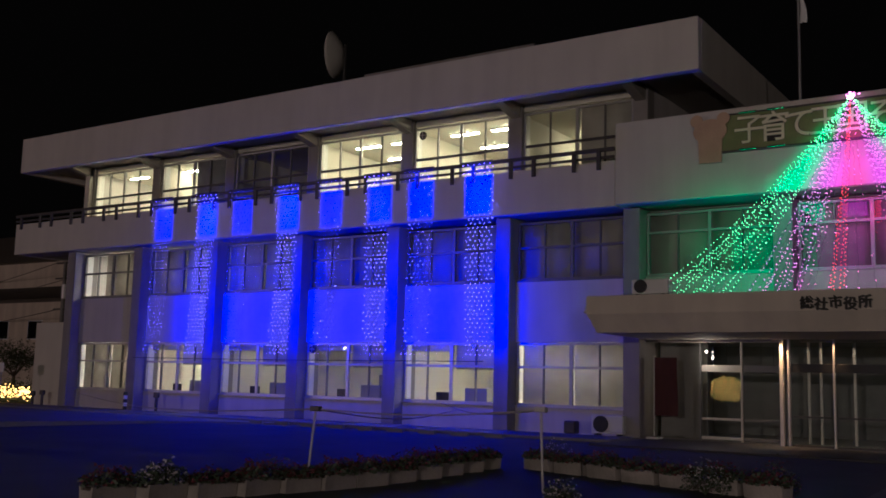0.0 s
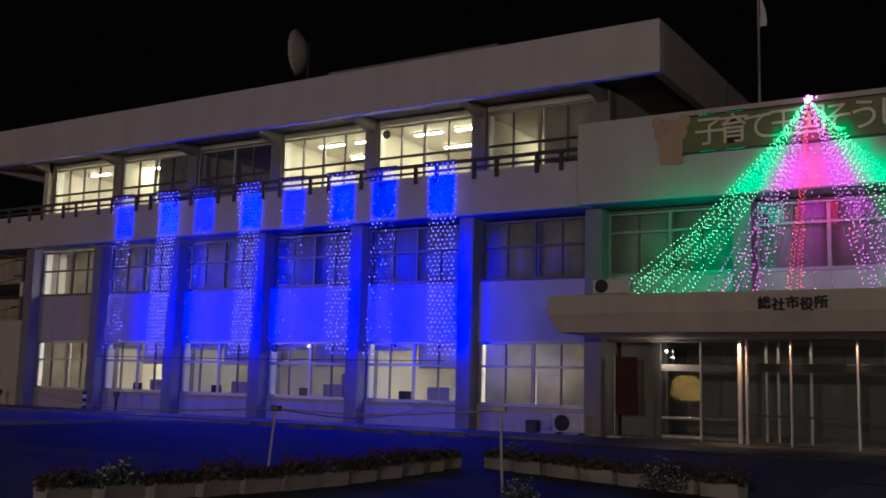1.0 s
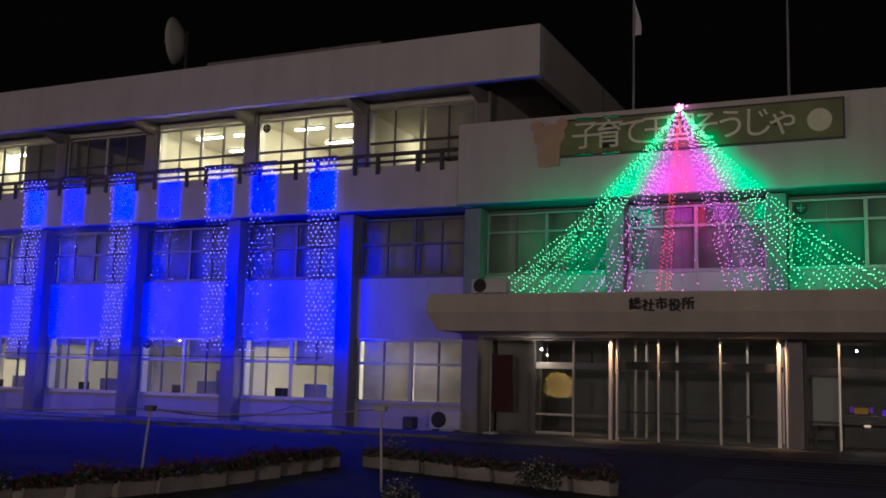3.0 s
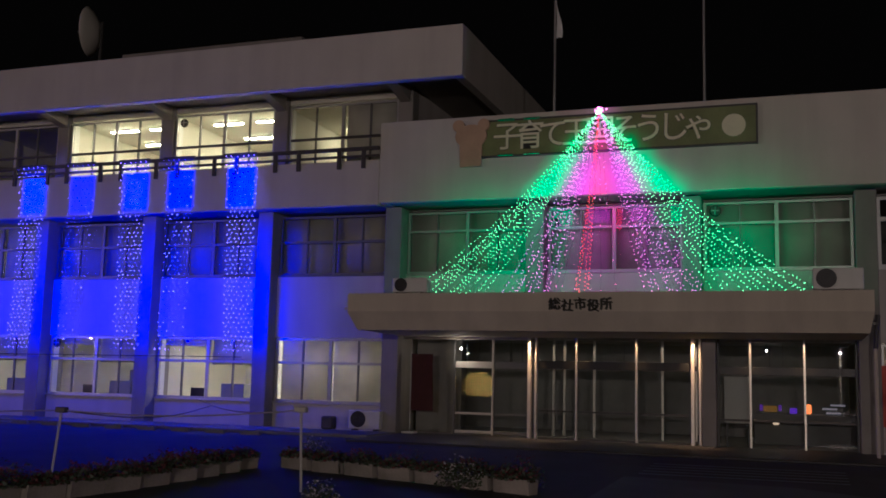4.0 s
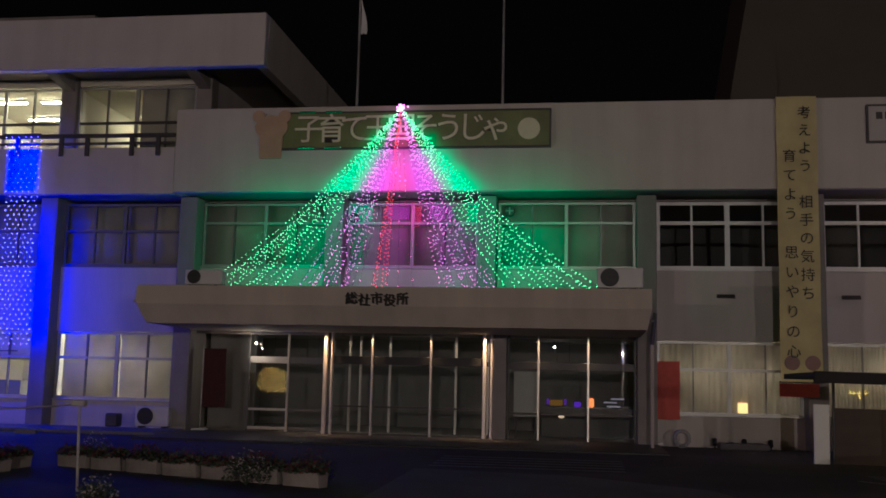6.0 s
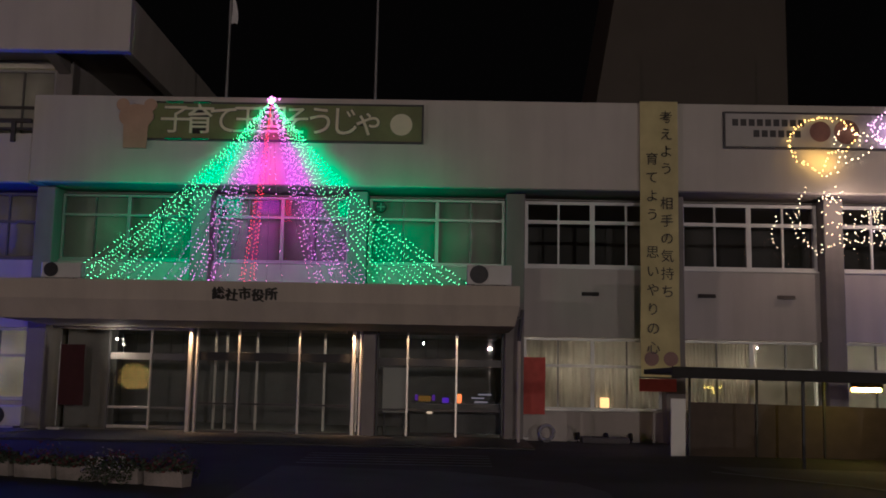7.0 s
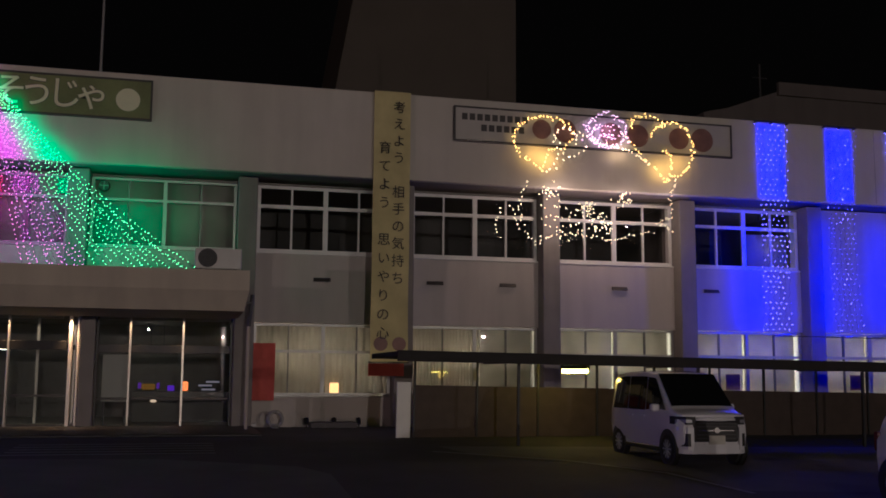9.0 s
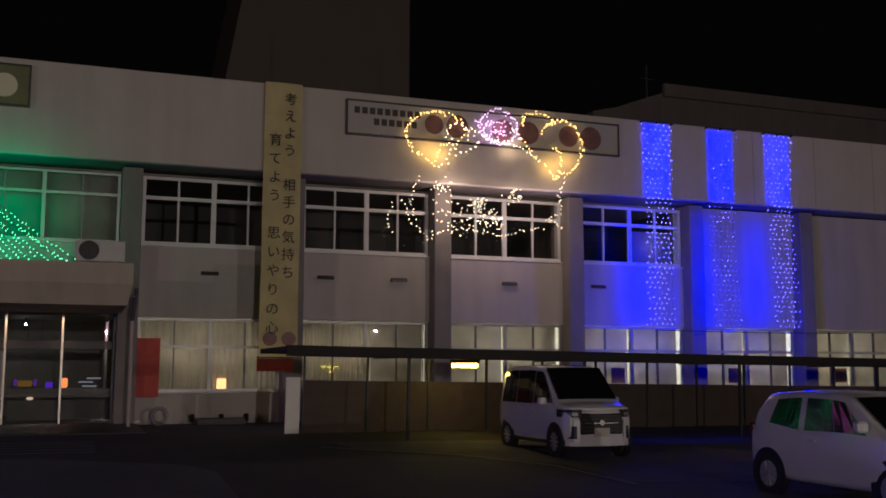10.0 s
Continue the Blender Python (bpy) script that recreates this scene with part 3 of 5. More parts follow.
for bx in (5.3, 8.9):
    for s, w in ((0.13, 1.2), (0.26, 3.1), (0.38, 4.5)):
        tree_light(bx, s, w, PINK_L, 0.25 + s * 1.2, 0.75, 110)
    tree_light(bx, 0.68, 11, PINK_L, 1.4, 2.0, 170)
for s, w in ((0.15, 0.9), (0.30, 2.0), (0.42, 2.4)):
    tree_light(6.85, s, w, RED_L, 0.3, 0.8)


# ---- signs on the parapet ----
OLIVE = mat("olive_board", (0.20, 0.22, 0.06), 0.5, var=0.25, scale=1.2, bump=0.02)
CREAM = mat("cream_letter", (0.82, 0.77, 0.50), 0.5, var=0.05, scale=5, bump=0.0)
TAN = mat("tan_board", (0.52, 0.36, 0.20), 0.55, var=0.12, scale=2, bump=0.02)
BOARD = mat("pale_board", (0.50, 0.48, 0.44), 0.45, var=0.08, scale=1.5, bump=0.02)
YELLOW = cloth("yellow_banner_cloth", (0.76, 0.69, 0.27), 0.1)
RED = mat("red_cloth", (0.48, 0.085, 0.035), 0.7, var=0.15, scale=4, bump=0.1)
BROWNISH = mat("brown_disc", (0.22, 0.12, 0.09), 0.5, var=0.25, scale=3, bump=0.02)


def framed_board(name, x0, x1, z0, z1, face, label):
    t = thing(name, label, "sign", (x0, -0.012, z0))
    W, H = x1 - x0, z1 - z0
    part("board", boxed(0.05, W - 0.05, -0.09, 0.0, 0.05, H - 0.05), face, t)
    for n, a in (("frame", (0, W, -0.12, 0, 0, 0.05)), ("frame", (0, W, -0.12, 0, H - 0.05, H)), ("frame", (0, 0.05, -0.12, 0, 0.052, H - 0.052)), ("frame", (W - 0.05, W, -0.12, 0, 0.052, H - 0.052))):
        part(n, boxed(*a), DARK_STEEL, t)
    return t


s1 = framed_board("parapet_sign", 3.3, 11.36, 8.39, 9.53, OLIVE, "long olive sign board with cream lettering in a dark frame")
for i, c in enumerate("子育て王国そうじゃ"):
    xx = 0.88 + i * 0.70
    back = writing("letter_edge", c, 0.92, Matrix.Translation((xx, -0.094, 0.57)) @ UPRIGHT, BLACK, s1, 0.003)
    back.data.offset = 0.018
    front = writing("letter", c, 0.92, Matrix.Translation((xx, -0.104, 0.57)) @ UPRIGHT, CREAM, s1, 0.004)
    front.data.offset = 0.006
bm = bmesh.new()
bmesh.ops.create_cone(bm, cap_ends=True, segments=28, radius1=0.32, radius2=0.32, depth=0.012, matrix=Matrix.Translation((7.42, -0.1, 0.55)) @ UPRIGHT)
part("pale_disc", bm, CREAM, s1, "plain pale disc")
for z in (0.02, 1.1):
    for xx in (0.6, 1.4):
        part("lamp_strip", boxed(xx, xx + 0.5, -0.16, -0.125, z, z + 0.05, bevel=0.01), STEEL, s1)
# plain cut-out board beside the sign
bm = bmesh.new()
outline = []
for i in range(40):
    a = i / 40 * math.tau
    outline.append((0.50 * math.cos(a), 0.14 + 0.36 * math.sin(a)))
prism(bm, outline, "y", -0.16, -0.10)
prism(bm, [(-0.33, -0.80), (0.33, -0.80), (0.36, -0.05), (-0.36, -0.05)], "y", -0.157, -0.103)
for ex in (-0.40, 0.40):
    prism(bm, [(ex + 0.19 * math.cos(q / 16 * math.tau), 0.48 + 0.19 * math.sin(q / 16 * math.tau)) for q in range(16)], "y", -0.158, -0.102)
cut = solo("cutout_board", bm, TAN, "plain tan cut-out board fixed beside the sign", "sign")
cut.matrix_world = Matrix.Translation((3.05, 0.0, 8.93))
prop = solo("board_bracket", boxed(2.7, 3.3, -0.098, -0.003, 8.6, 9.2), DARK_STEEL, "steel bracket holding the cut-out board", "bracket")

s2 = framed_board("parapet_sign", 19.96, 29.1, 8.40, 9.47, BOARD, "long pale sign board with faded discs in a dark frame")
for j, (w0, w1) in enumerate(((0.25, 2.15), (0.85, 2.2))):
    xx = w0
    while xx < w1:
        part("letter_bar", boxed(xx, xx + 0.17, -0.096, -0.09, 0.66 - j * 0.32, 0.86 - j * 0.32), DARK_STEEL, s2)
        xx += 0.235
for xx, r in ((2.75, 0.3), (3.5, 0.36), (5.0, 0.36), (5.9, 0.36), (7.3, 0.34), (8.1, 0.38)):
    bm = bmesh.new()
    bmesh.ops.create_cone(bm, cap_ends=True, segments=28, radius1=r, radius2=r, depth=0.01, matrix=Matrix.Translation((xx, -0.096, 0.52)) @ UPRIGHT)
    part("faded_disc", bm, BROWNISH, s2)
for xx in (0.4, 1.0):
    part("lamp_strip", boxed(xx, xx + 0.45, -0.16, -0.125, 0.0, 0.05, bevel=0.01), STEEL, s2)

# hanging banner
banner = thing("hanging_banner", "long yellow cloth banner with vertical black lettering", "banner", (18.1, -0.16, 9.72))
bm = bmesh.new()
n = 48
grid = []
for j in range(n + 1):
    z = -j / n * 7.85
    grid.append([bm.verts.new(((u - 0.5) * 1.08 - 0.02 * j / n, 0.05 * math.sin(j * 0.35 + u * 1.2) * (j / n) - 0.02 * math.sin(u * 3.1), z)) for u in (0, 0.2, 0.4, 0.6, 0.8, 1)])
for a, b in zip(grid, grid[1:]):
    for i in range(5):
        bm.faces.new((a[i], a[i + 1], b[i + 1], b[i]))
part("cloth", bm, YELLOW, banner, "yellow cloth", smooth=True)
for hx in (-0.4, 0.4):
    part("bracket", boxed(hx - 0.02, hx + 0.02, 0.0, 0.158, -0.03, 0.03), DARK_STEEL, banner)
part("top_rod", rod(bmesh.new(), (-0.58, 0.02, 0.0), (0.58, 0.02, 0.0), 0.02), DARK_STEEL, banner)
part("bottom_rod", rod(bmesh.new(), (-0.6, 0.0, -7.86), (0.56, 0.0, -7.86), 0.02), DARK_STEEL, banner)
part("red_hem", boxed(-0.6, 0.42, -0.02, 0.03, -8.25, -7.9, bevel=0.006), RED, banner, "red hem")
for text, xx, z0, step in (("考えよう 相手の気持ち", 0.19, -0.50, 0.50), ("育てよう 思いやりの心", -0.22, -1.72, 0.535)):
    for i, c in enumerate(text):
        if c != " ":
            writing("letter", c, 0.38, Matrix.Translation((xx, -0.075, z0 - i * step)) @ UPRIGHT, BLACK, banner, 0.004)
for xx in (-0.27, 0.26):
    bm = bmesh.new()
    bmesh.ops.create_cone(bm, cap_ends=True, segments=20, radius1=0.2, radius2=0.2, depth=0.01, matrix=Matrix.Translation((xx, -0.07, -7.35)) @ UPRIGHT)
    part("plain_disc", bm, BROWNISH, banner, "plain dark disc")


# ---- gold light figure on the parapet ----
figure = thing("light_figure", "gold, white and violet light strings looped over the parapet", "light figure", (24.8, -0.2, 8.9))


def loop(cx, cz, rx, rz, a0, a1, n, wob=0.03, y=0.0):
    return [(cx + rx * math.cos(radians(a0 + (a1 - a0) * i / n)) + rng.gauss(0, wob), y + rng.gauss(0, 0.02), cz + rz * math.sin(radians(a0 + (a1 - a0) * i / n)) + rng.gauss(0, wob)) for i in range(n + 1)]


def string(points, wob=0.03, step=0.115, y=0.0):
    out = []
    for a, b in zip(points, points[1:]):
        n = max(1, int(math.hypot(b[0] - a[0], b[1] - a[1]) / step))
        out += [(a[0] + (b[0] - a[0]) * i / n + rng.gauss(0, wob), y + rng.gauss(0, 0.02), a[1] + (b[1] - a[1]) * i / n + rng.gauss(0, wob)) for i in range(n)]
    return out


gold = loop(-2.0, -0.35, 1.0, 0.75, 20, 235, 44) + string([(-2.5, -1.0), (-2.1, -1.25), (-1.9, -0.6), (-1.4, -0.55), (-1.0, 0.0)])
gold += loop(2.15, -0.35, 0.75, 0.85, 150, -60, 40) + string([(2.5, -1.15), (1.9, -1.3), (1.4, -0.9), (1.0, -0.4), (0.4, 0.1)])
gold += loop(1.35, 0.35, 0.55, 0.3, 200, 0, 18) + loop(1.9, -0.9, 0.25, 0.5, 90, -90, 14)
warm = string([(-0.7, -0.5), (-1.4, -0.9), (-1.55, -0.45), (-1.7, -1.15), (-2.1, -1.35)], step=0.13) + string([(-0.9, -0.05), (-0.2, -0.35), (0.6, -0.45), (1.5, -0.9)]) + loop(-1.35, -0.4, 0.35, 0.5, 0, 180, 12)
violet = loop(0, 0.1, 0.62, 0.55, 0, 360, 40, 0.03) + loop(-0.15, -0.05, 0.35, 0.3, 0, 300, 20, 0.04) + [(rng.gauss(-0.1, 0.35), rng.gauss(0, 0.02), rng.gauss(-0.05, 0.22)) for _ in range(60)]
bulbs("gold_bulb_string", gold, 0.019, LED_GOLD, figure)
bulbs("warm_bulb_string", warm, 0.018, LED_WARM, figure)
bulbs("violet_bulb_string", violet, 0.018, glow("led_violet", (0.92, 0.55, 1.0), 7, False), figure)
low = []
for cx, cz in ((-1.9, -1.9), (-0.75, -2.35), (0.55, -2.0), (-0.2, -2.8)):
    low += [(cx + rng.gauss(0, 0.16), rng.gauss(0, 0.03), cz + rng.gauss(0, 0.13)) for _ in range(26)]
low += string([(-2.6, -1.65), (-2.9, -2.4), (-2.6, -3.2), (-2.3, -3.55), (-1.6, -3.1), (-0.9, -3.2), (0.2, -3.3), (0.9, -3.1), (1.6, -3.0)], step=0.11)
low += string([(2.3, -1.3), (2.05, -1.9), (2.1, -2.5), (1.6, -2.7), (2.2, -3.0)], step=0.09)
low += string([(-3.4, -2.5), (-3.6, -3.0), (-3.4, -3.5)], step=0.12) + string([(-3.1, -2.4), (-2.8, -3.2)], step=0.12)
low += [(rng.uniform(-2.2, 0.2), rng.gauss(0, 0.03), rng.uniform(-3.4, -2.3)) for _ in range(60)]
bulbs("hanging_bulb_string", low, 0.0145, LED_WARM, figure)
wires("figure_wire", [gold[:45], low[104:160]], 0.004, WIRE, figure)
for dx, dz, w, col in ((-2.3, -0.75, 3, (1, 0.58, 0.08)), (-1.9, -0.9, 4, (1, 0.58, 0.08)), (0, 0.1, 2, (0.9, 0.5, 1)), (2.4, -0.75, 3, (1, 0.58, 0.08)), (1.8, -1.0, 4, (1, 0.6, 0.1)), (0.4, -0.5, 3, (1, 0.7, 0.4))):
    e = Vector((24.8 + dx, -0.30, 8.9 + dz))
    lamp_area("figure_light", look(e, e + Vector((0, 1, -0.01))), w * 0.7, col, 0.5, 0.4)
for dx, dz, w in ((-1.5, -2.3, 7), (0.5, -2.4, 6), (1.9, -2.4, 4)):
    e = Vector((24.8 + dx, -0.30, 8.9 + dz))
    lamp_point("figure_bulb_light", e, w * 5.5, (1, 0.70, 0.55), 0.03)

# ---- canopy fittings ----
DARKBOX = mat("fan_grille", (0.02, 0.022, 0.025), 0.5, var=0.2, scale=10)
ACWHITE = mat("unit_casing", (0.60, 0.60, 0.56), 0.5, var=0.06, scale=3, bump=0.03)
spout = thing("rain_spout", "short steel rain spout on the canopy end", "spout", (0.48, -2.6, 3.66))
part("pipe", rod(bmesh.new(), (-0.26, 0, 0), (0.1, 0, 0), 0.05), PAINT, spout)
pipe = thing("rain_downpipe", "grey rain downpipe beside the canopy", "pipe", (14.12, -0.9, 0.06))
part("lower_pipe", rod(bmesh.new(), (0, 0, 0), (0, 0, 2.75), 0.045, n=12), CANOPY_PAINT, pipe)
part("upper_pipe", rod(bmesh.new(), (0, 0, 2.7), (0.08, 0, 3.55), 0.055, n=12), DARK_STEEL, pipe)
part("clamp", boxed(-0.16, 0.05, -0.06, 0.06, 3.3, 3.36), DARK_STEEL, pipe)


def outdoor_unit(x, y, z, label, w=0.95, h=0.62, d=0.32):
    t = thing("outdoor_unit", label, "outdoor unit", (x, y, z), group="air conditioner outdoor units")
    part("casing", boxed(0, w, 0, d, 0.06, h, bevel=0.02), ACWHITE, t)
    bm = bmesh.new()
    r = h * 0.40
    bmesh.ops.create_cone(bm, cap_ends=True, segments=28, radius1=r, radius2=r, depth=0.02, matrix=Matrix.Translation((r + 0.08, -0.006, 0.04 + h / 2)) @ UPRIGHT)
    fan_part = part("fan_opening", bm, DARKBOX, t, "dark round fan opening")
    for q in (0.35, 0.6, 0.85, 1.0):
        bm = bmesh.new()
        n = 28
        ring = []
        for i in range(n):
            a = i / n * math.tau
            ring.append((r + 0.08 + q * r * math.cos(a), -0.024, 0.04 + h / 2 + q * r * math.sin(a)))
        for i in range(n):
            rod(bm, ring[i], ring[(i + 1) % n], 0.004, n=4)
        part("guard_ring", bm, DARK_STEEL, fan_part)
    for fx in (0.12, w - 0.2):
        part("foot", boxed(fx, fx + 0.08, -0.02, d + 0.02, 0.0, 0.058), DARK_STEEL, t)
    return t


outdoor_unit(1.62, -2.55, 4.052, "white outdoor unit with a round fan on the canopy", 1.05, 0.46)
outdoor_unit(12.66, -2.55, 4.052, "white outdoor unit with a round fan on the canopy", 1.15, 0.58)
outdoor_unit(-0.95, 0.4, 0.102, "outdoor unit with a dark fan beside the wall", 1.05, 0.62)
bm = boxed(-1.95, -1.55, 0.5, 0.85, 0.102, 0.5, bevel=0.04)
solo("bin_bag_box", bm, DARK_STEEL, "low dark box beside the wall", "box")

# ---- entrance ----
PORCH_Y = 0.95
# Low albedo holds the dimness of the hall behind the glass.
HALL_SHADED = mat("shaded_hall_wall", (0.18, 0.176, 0.158), 0.7, var=0.15, scale=2)
SATIN = mat("satin_steel", (0.72, 0.68, 0.60), 0.32, metal=0.35, var=0.08, scale=5, bump=0.02)
ent = thing("entrance_screen", "steel-framed glass entrance screen with automatic doors", "entrance", (0, PORCH_Y, 0.06))
for x, w in ((4.64, 0.10), (4.86, 0.06), (9.40, 0.10), (9.62, 0.06)):
    part("door_post", boxed(x, x + w, -0.06, 0.10, 0, 2.98, bevel=0.008), SATIN, ent)
for x in (6.08, 7.84):
    part("mullion", boxed(x, x + 0.055, -0.03, 0.06, 0, 2.98, bevel=0.006), SATIN, ent)
part("transom", boxed(4.95, 9.36, 0.0, 0.08, 2.06, 2.30, bevel=0.008), BLACK, ent)
for a, b in ((4.95, 6.07), (6.17, 7.83), (7.93, 9.37)):
    part("pane", sheet(a, b, 0.02, 0.04, 2.05), GLASS, ent)
    part("pane", sheet(a, b, 0.02, 2.31, 2.97), GLASS, ent)
    part("push_bar", boxed(a + 0.05, b - 0.05, -0.03, 0.01, 0.80, 0.85), DARK_STEEL, ent)
    part("kick_rail", boxed(a, b, -0.02, 0.05, 0.0, 0.06), DARK_STEEL, ent)
left = thing("glass_screen", "steel-framed glass screen beside the doors", "glass screen", (2.1, 1.5, 0.06))
# Middle post and left rails are paler: reflected light put into their material.
for x in (0.0, 1.25, 2.48):
    part("post", boxed(x, x + 0.06, -0.03, 0.05, 0, 2.98, bevel=0.006), SATIN if x == 1.25 else FRAME_DARK, left)
for z, h in ((0.05, 0.09), (0.62, 0.07), (2.05, 0.2)):
    for a, b in ((0.072, 1.248), (1.322, 2.478)):
        part("rail", boxed(a, b, -0.02, 0.04, z, z + h, bevel=0.006), SATIN if a < 1 else FRAME_DARK, left)
for a, b in ((0.07, 1.25), (1.32, 2.48)):
    part("pane", sheet(a, b, 0.01, 0.05, 2.95), GLASS, left)
right = thing("glass_screen", "dark-framed glass screen beside the doors", "glass screen", (10.12, 0.95, 0.06))
for x in (0.0, 0.86, 2.28, 3.60):
    part("post", boxed(x, x + 0.06, -0.03, 0.05, 0, 2.98, bevel=0.006), SATIN if 0.5 < x < 3 else DARK_STEEL, right)
for a, b in ((0.062, 0.858), (0.922, 2.278), (2.342, 3.598)):
    part("rail", boxed(a, b, -0.02, 0.04, 2.0, 2.22, bevel=0.006), DARK_STEEL, right)
    part("rail", boxed(a, b, -0.02, 0.04, 0.72, 0.78, bevel=0.006), DARK_STEEL, right)
    part("pane", sheet(a, b, 0.01, 0.02, 2.96), GLASS, right)
structure("wall_entrance_pier", boxed(9.72, 10.1, 0.7, 1.2, 0.06, 3.04, bevel=0.015), COLUMN, "grey concrete pier beside the doors", "pier")
structure("wall_porch_west", boxed(0.56, 2.08, 2.3, 2.45, 0.06, 3.18), HALL_SHADED, "porch corner wall, its shade put into the colour", "wall")
structure("wall_hall_back", boxed(0.7, 13.79, 7.0, 7.2, 0.07, 3.18), HALL_SHADED, "rear wall of the entrance hall, dimmed in its colour", "wall")
structure("wall_hall_west", boxed(0.56, 0.68, 2.46, 7.2, 0.07, 3.18), HALL_SHADED, "side wall of the entrance hall, dimmed in its colour", "wall")
structure("ceiling_hall", boxed(0.7, 13.79, 1.43, 7.0, 3.1, 3.19), HALL_SHADED, "ceiling of the entrance hall, dimmed in its colour", "ceiling")
inner = thing("inner_doors", "steel posts of the inner automatic doors", "door", (4.9, 3.0, 0.06))
for x in (0.0, 0.35, 1.3, 2.6, 3.4, 4.4):
    part("post", boxed(x, x + 0.07, 0, 0.08, 0, 3.03), SATIN, inner)
    lamp_area("vestibule_lamp", look((4.93 + x, 2.8, 3.05), (4.93 + x, 2.84, 2.0)), 0.9, (1.0, 0.85, 0.62), 0.1, 0.1, 90)
part("transom", boxed(0.0, 4.46, -0.01, 0.09, 2.1, 2.25), DARK_STEEL, inner)
notice = thing("notice_board", "pale notice board inside the porch glass", "notice board", (10.28, 1.25, 0.062))
part("panel", boxed(0, 0.72, 0, 0.04, 0.65, 1.95, bevel=0.01), BOARD, notice)
for x in (0.04, 0.62):
    part("leg", boxed(x, x + 0.05, 0.045, 0.09, 0, 1.9), DARK_STEEL, notice)
# downlights
LAMPW = glow("downlight", (1.0, 0.93, 0.78), 40)
for x, y, z in ((2.42, 1.25, 2.70), (11.3, 5.5, 2.9)):
    t = thing("downlight", "small white ceiling spotlight in the entrance", "spotlight", (x, y, z))
    part("stem", rod(bmesh.new(), (0, 0, 0.04), (0, 0, 3.12 - z), 0.02), DARK_STEEL, t)
    bm = bmesh.new()
    bmesh.ops.create_uvsphere(bm, u_segments=12, v_segments=8, radius=0.03)
    part("bulb", bm, LAMPW, t, "glowing bulb", smooth=True)
WARMLAMP = (1.0, 0.62, 0.30)
lamp_point("porch_lamp", (2.42, 1.2, 2.55), 11, (1.0, 0.9, 0.72), 0.05)
for x, y, w in ((4.72, 0.66, 17), (6.12, 0.68, 4), (7.88, 0.68, 4), (9.48, 0.66, 17), (11.02, 0.68, 2.5), (12.43, 0.68, 2.5)):
    t = thing("porch_light", "small recessed warm light under the canopy", "ceiling light", (x, y, 3.046))
    bm = bmesh.new()
    bmesh.ops.create_cone(bm, cap_ends=True, segments=16, radius1=0.06, radius2=0.06, depth=0.004, matrix=Matrix.Translation((0, 0, -0.002)))
    part("lens", bm, GREY_ALU, t)
    lamp_area("porch_light_lamp", look((x, y + 0.14, 3.038), (x, y + 0.141, 2.0)), w * 0.9, WARMLAMP, 0.1, 0.06, 64)
HALL_TUBE = glow("hall_tube", (1.0, 0.95, 0.8), 16)
for x in (3.1, 7.0, 11.6):
    t = thing("hanging_light", "small white tube light hung on two rods in the hall", "hanging light", (x, 5.2, 2.2), group="hall hanging lights")
    part("tube", boxed(-0.24, 0.24, -0.03, 0.03, 0, 0.05, bevel=0.01), HALL_TUBE, t, "glowing tube")
    part("housing", boxed(-0.26, 0.26, -0.04, 0.04, 0.052, 0.1), WHITE_ALU, t)
    for q in (-0.2, 0.2):
        part("rod", rod(bmesh.new(), (q, 0, 0.1), (q, 0, 0.9), 0.008), DARK_STEEL, t)
# light ball behind the glass
ball = thing("light_ball", "round net of amber bulbs hung behind the glass", "light decoration", (2.85, 1.75, 1.62))
pts = []
for j in range(11):
    for i in range(17):
        u, v = (i - 8) / 8, (j - 5) / 5
        if u * u + v * v < 1.0 and not (u > 0.75):
            pts.append((u * 0.52 + 0.03 * math.sin(j * 1.3), 0.05 * math.cos(u * 2), v * 0.42 - 0.06 * u * u + 0.02 * math.sin(i * 2.1)))
bulbs("amber_bulb_string", pts, 0.0068, glow("led_amber", (1.0, 0.66, 0.16), 12, False), ball)
wires("cord", [[(0, 0.05, 0.4), (0, 0.05, 1.48)]], 0.006, WIRE, ball)
# things inside the hall
vend = thing("lit_counter", "low hall counter with glowing blocks for reflections in the glass", "counter", (11.9, 3.2, 0.065))
part("body", boxed(-0.9, 2.0, 0, 0.5, 0, 0.9, bevel=0.01), HALL_SHADED, vend)
# Orange, white and blue blocks glow in place of reflections in the glass.
part("orange_reflection", boxed(0.5, 0.7, 0.05, 0.12, 0.92, 1.2, bevel=0.03), glow("orange_reflection", (1.0, 0.25, 0.04), 1.6), vend, "orange reflection made as a glowing block")
for z, q in ((0.94, 0.1), (1.06, 0.0), (1.17, 0.22)):
    part("white_reflection", boxed(1.0 + q, 1.4 + q, 0.05, 0.10, z, z + 0.045), glow("white_reflection", (0.8, 0.75, 0.9), 0.22), vend, "white reflection made as a dim glowing bar")
part("yellow_panel", boxed(-0.65, -0.25, 0.05, 0.12, 0.95, 1.13, bevel=0.03), glow("yellow_panel", (1.0, 0.5, 0.06), 0.12), vend, "dim yellow panel")
for q in (-0.75, -0.22):
    part("violet_panel", boxed(q, q + 0.09, 0.05, 0.12, 0.98, 1.16), glow("violet_panel", (0.35, 0.1, 1.0), 0.2), vend, "violet lit edge")
part("white_lamp", boxed(-0.38, -0.2, -0.06, -0.02, 0.58, 0.66, bevel=0.03), glow("small_white_lamp", (1.0, 0.75, 0.5), 0.7), vend, "small white lamp")
part("blue_reflection", boxed(0.1, 0.3, 0.05, 0.12, 0.92, 1.08), glow("blue_reflection", (0.2, 0.05, 1.0), 0.4), vend, "blue reflection made as a glowing block")


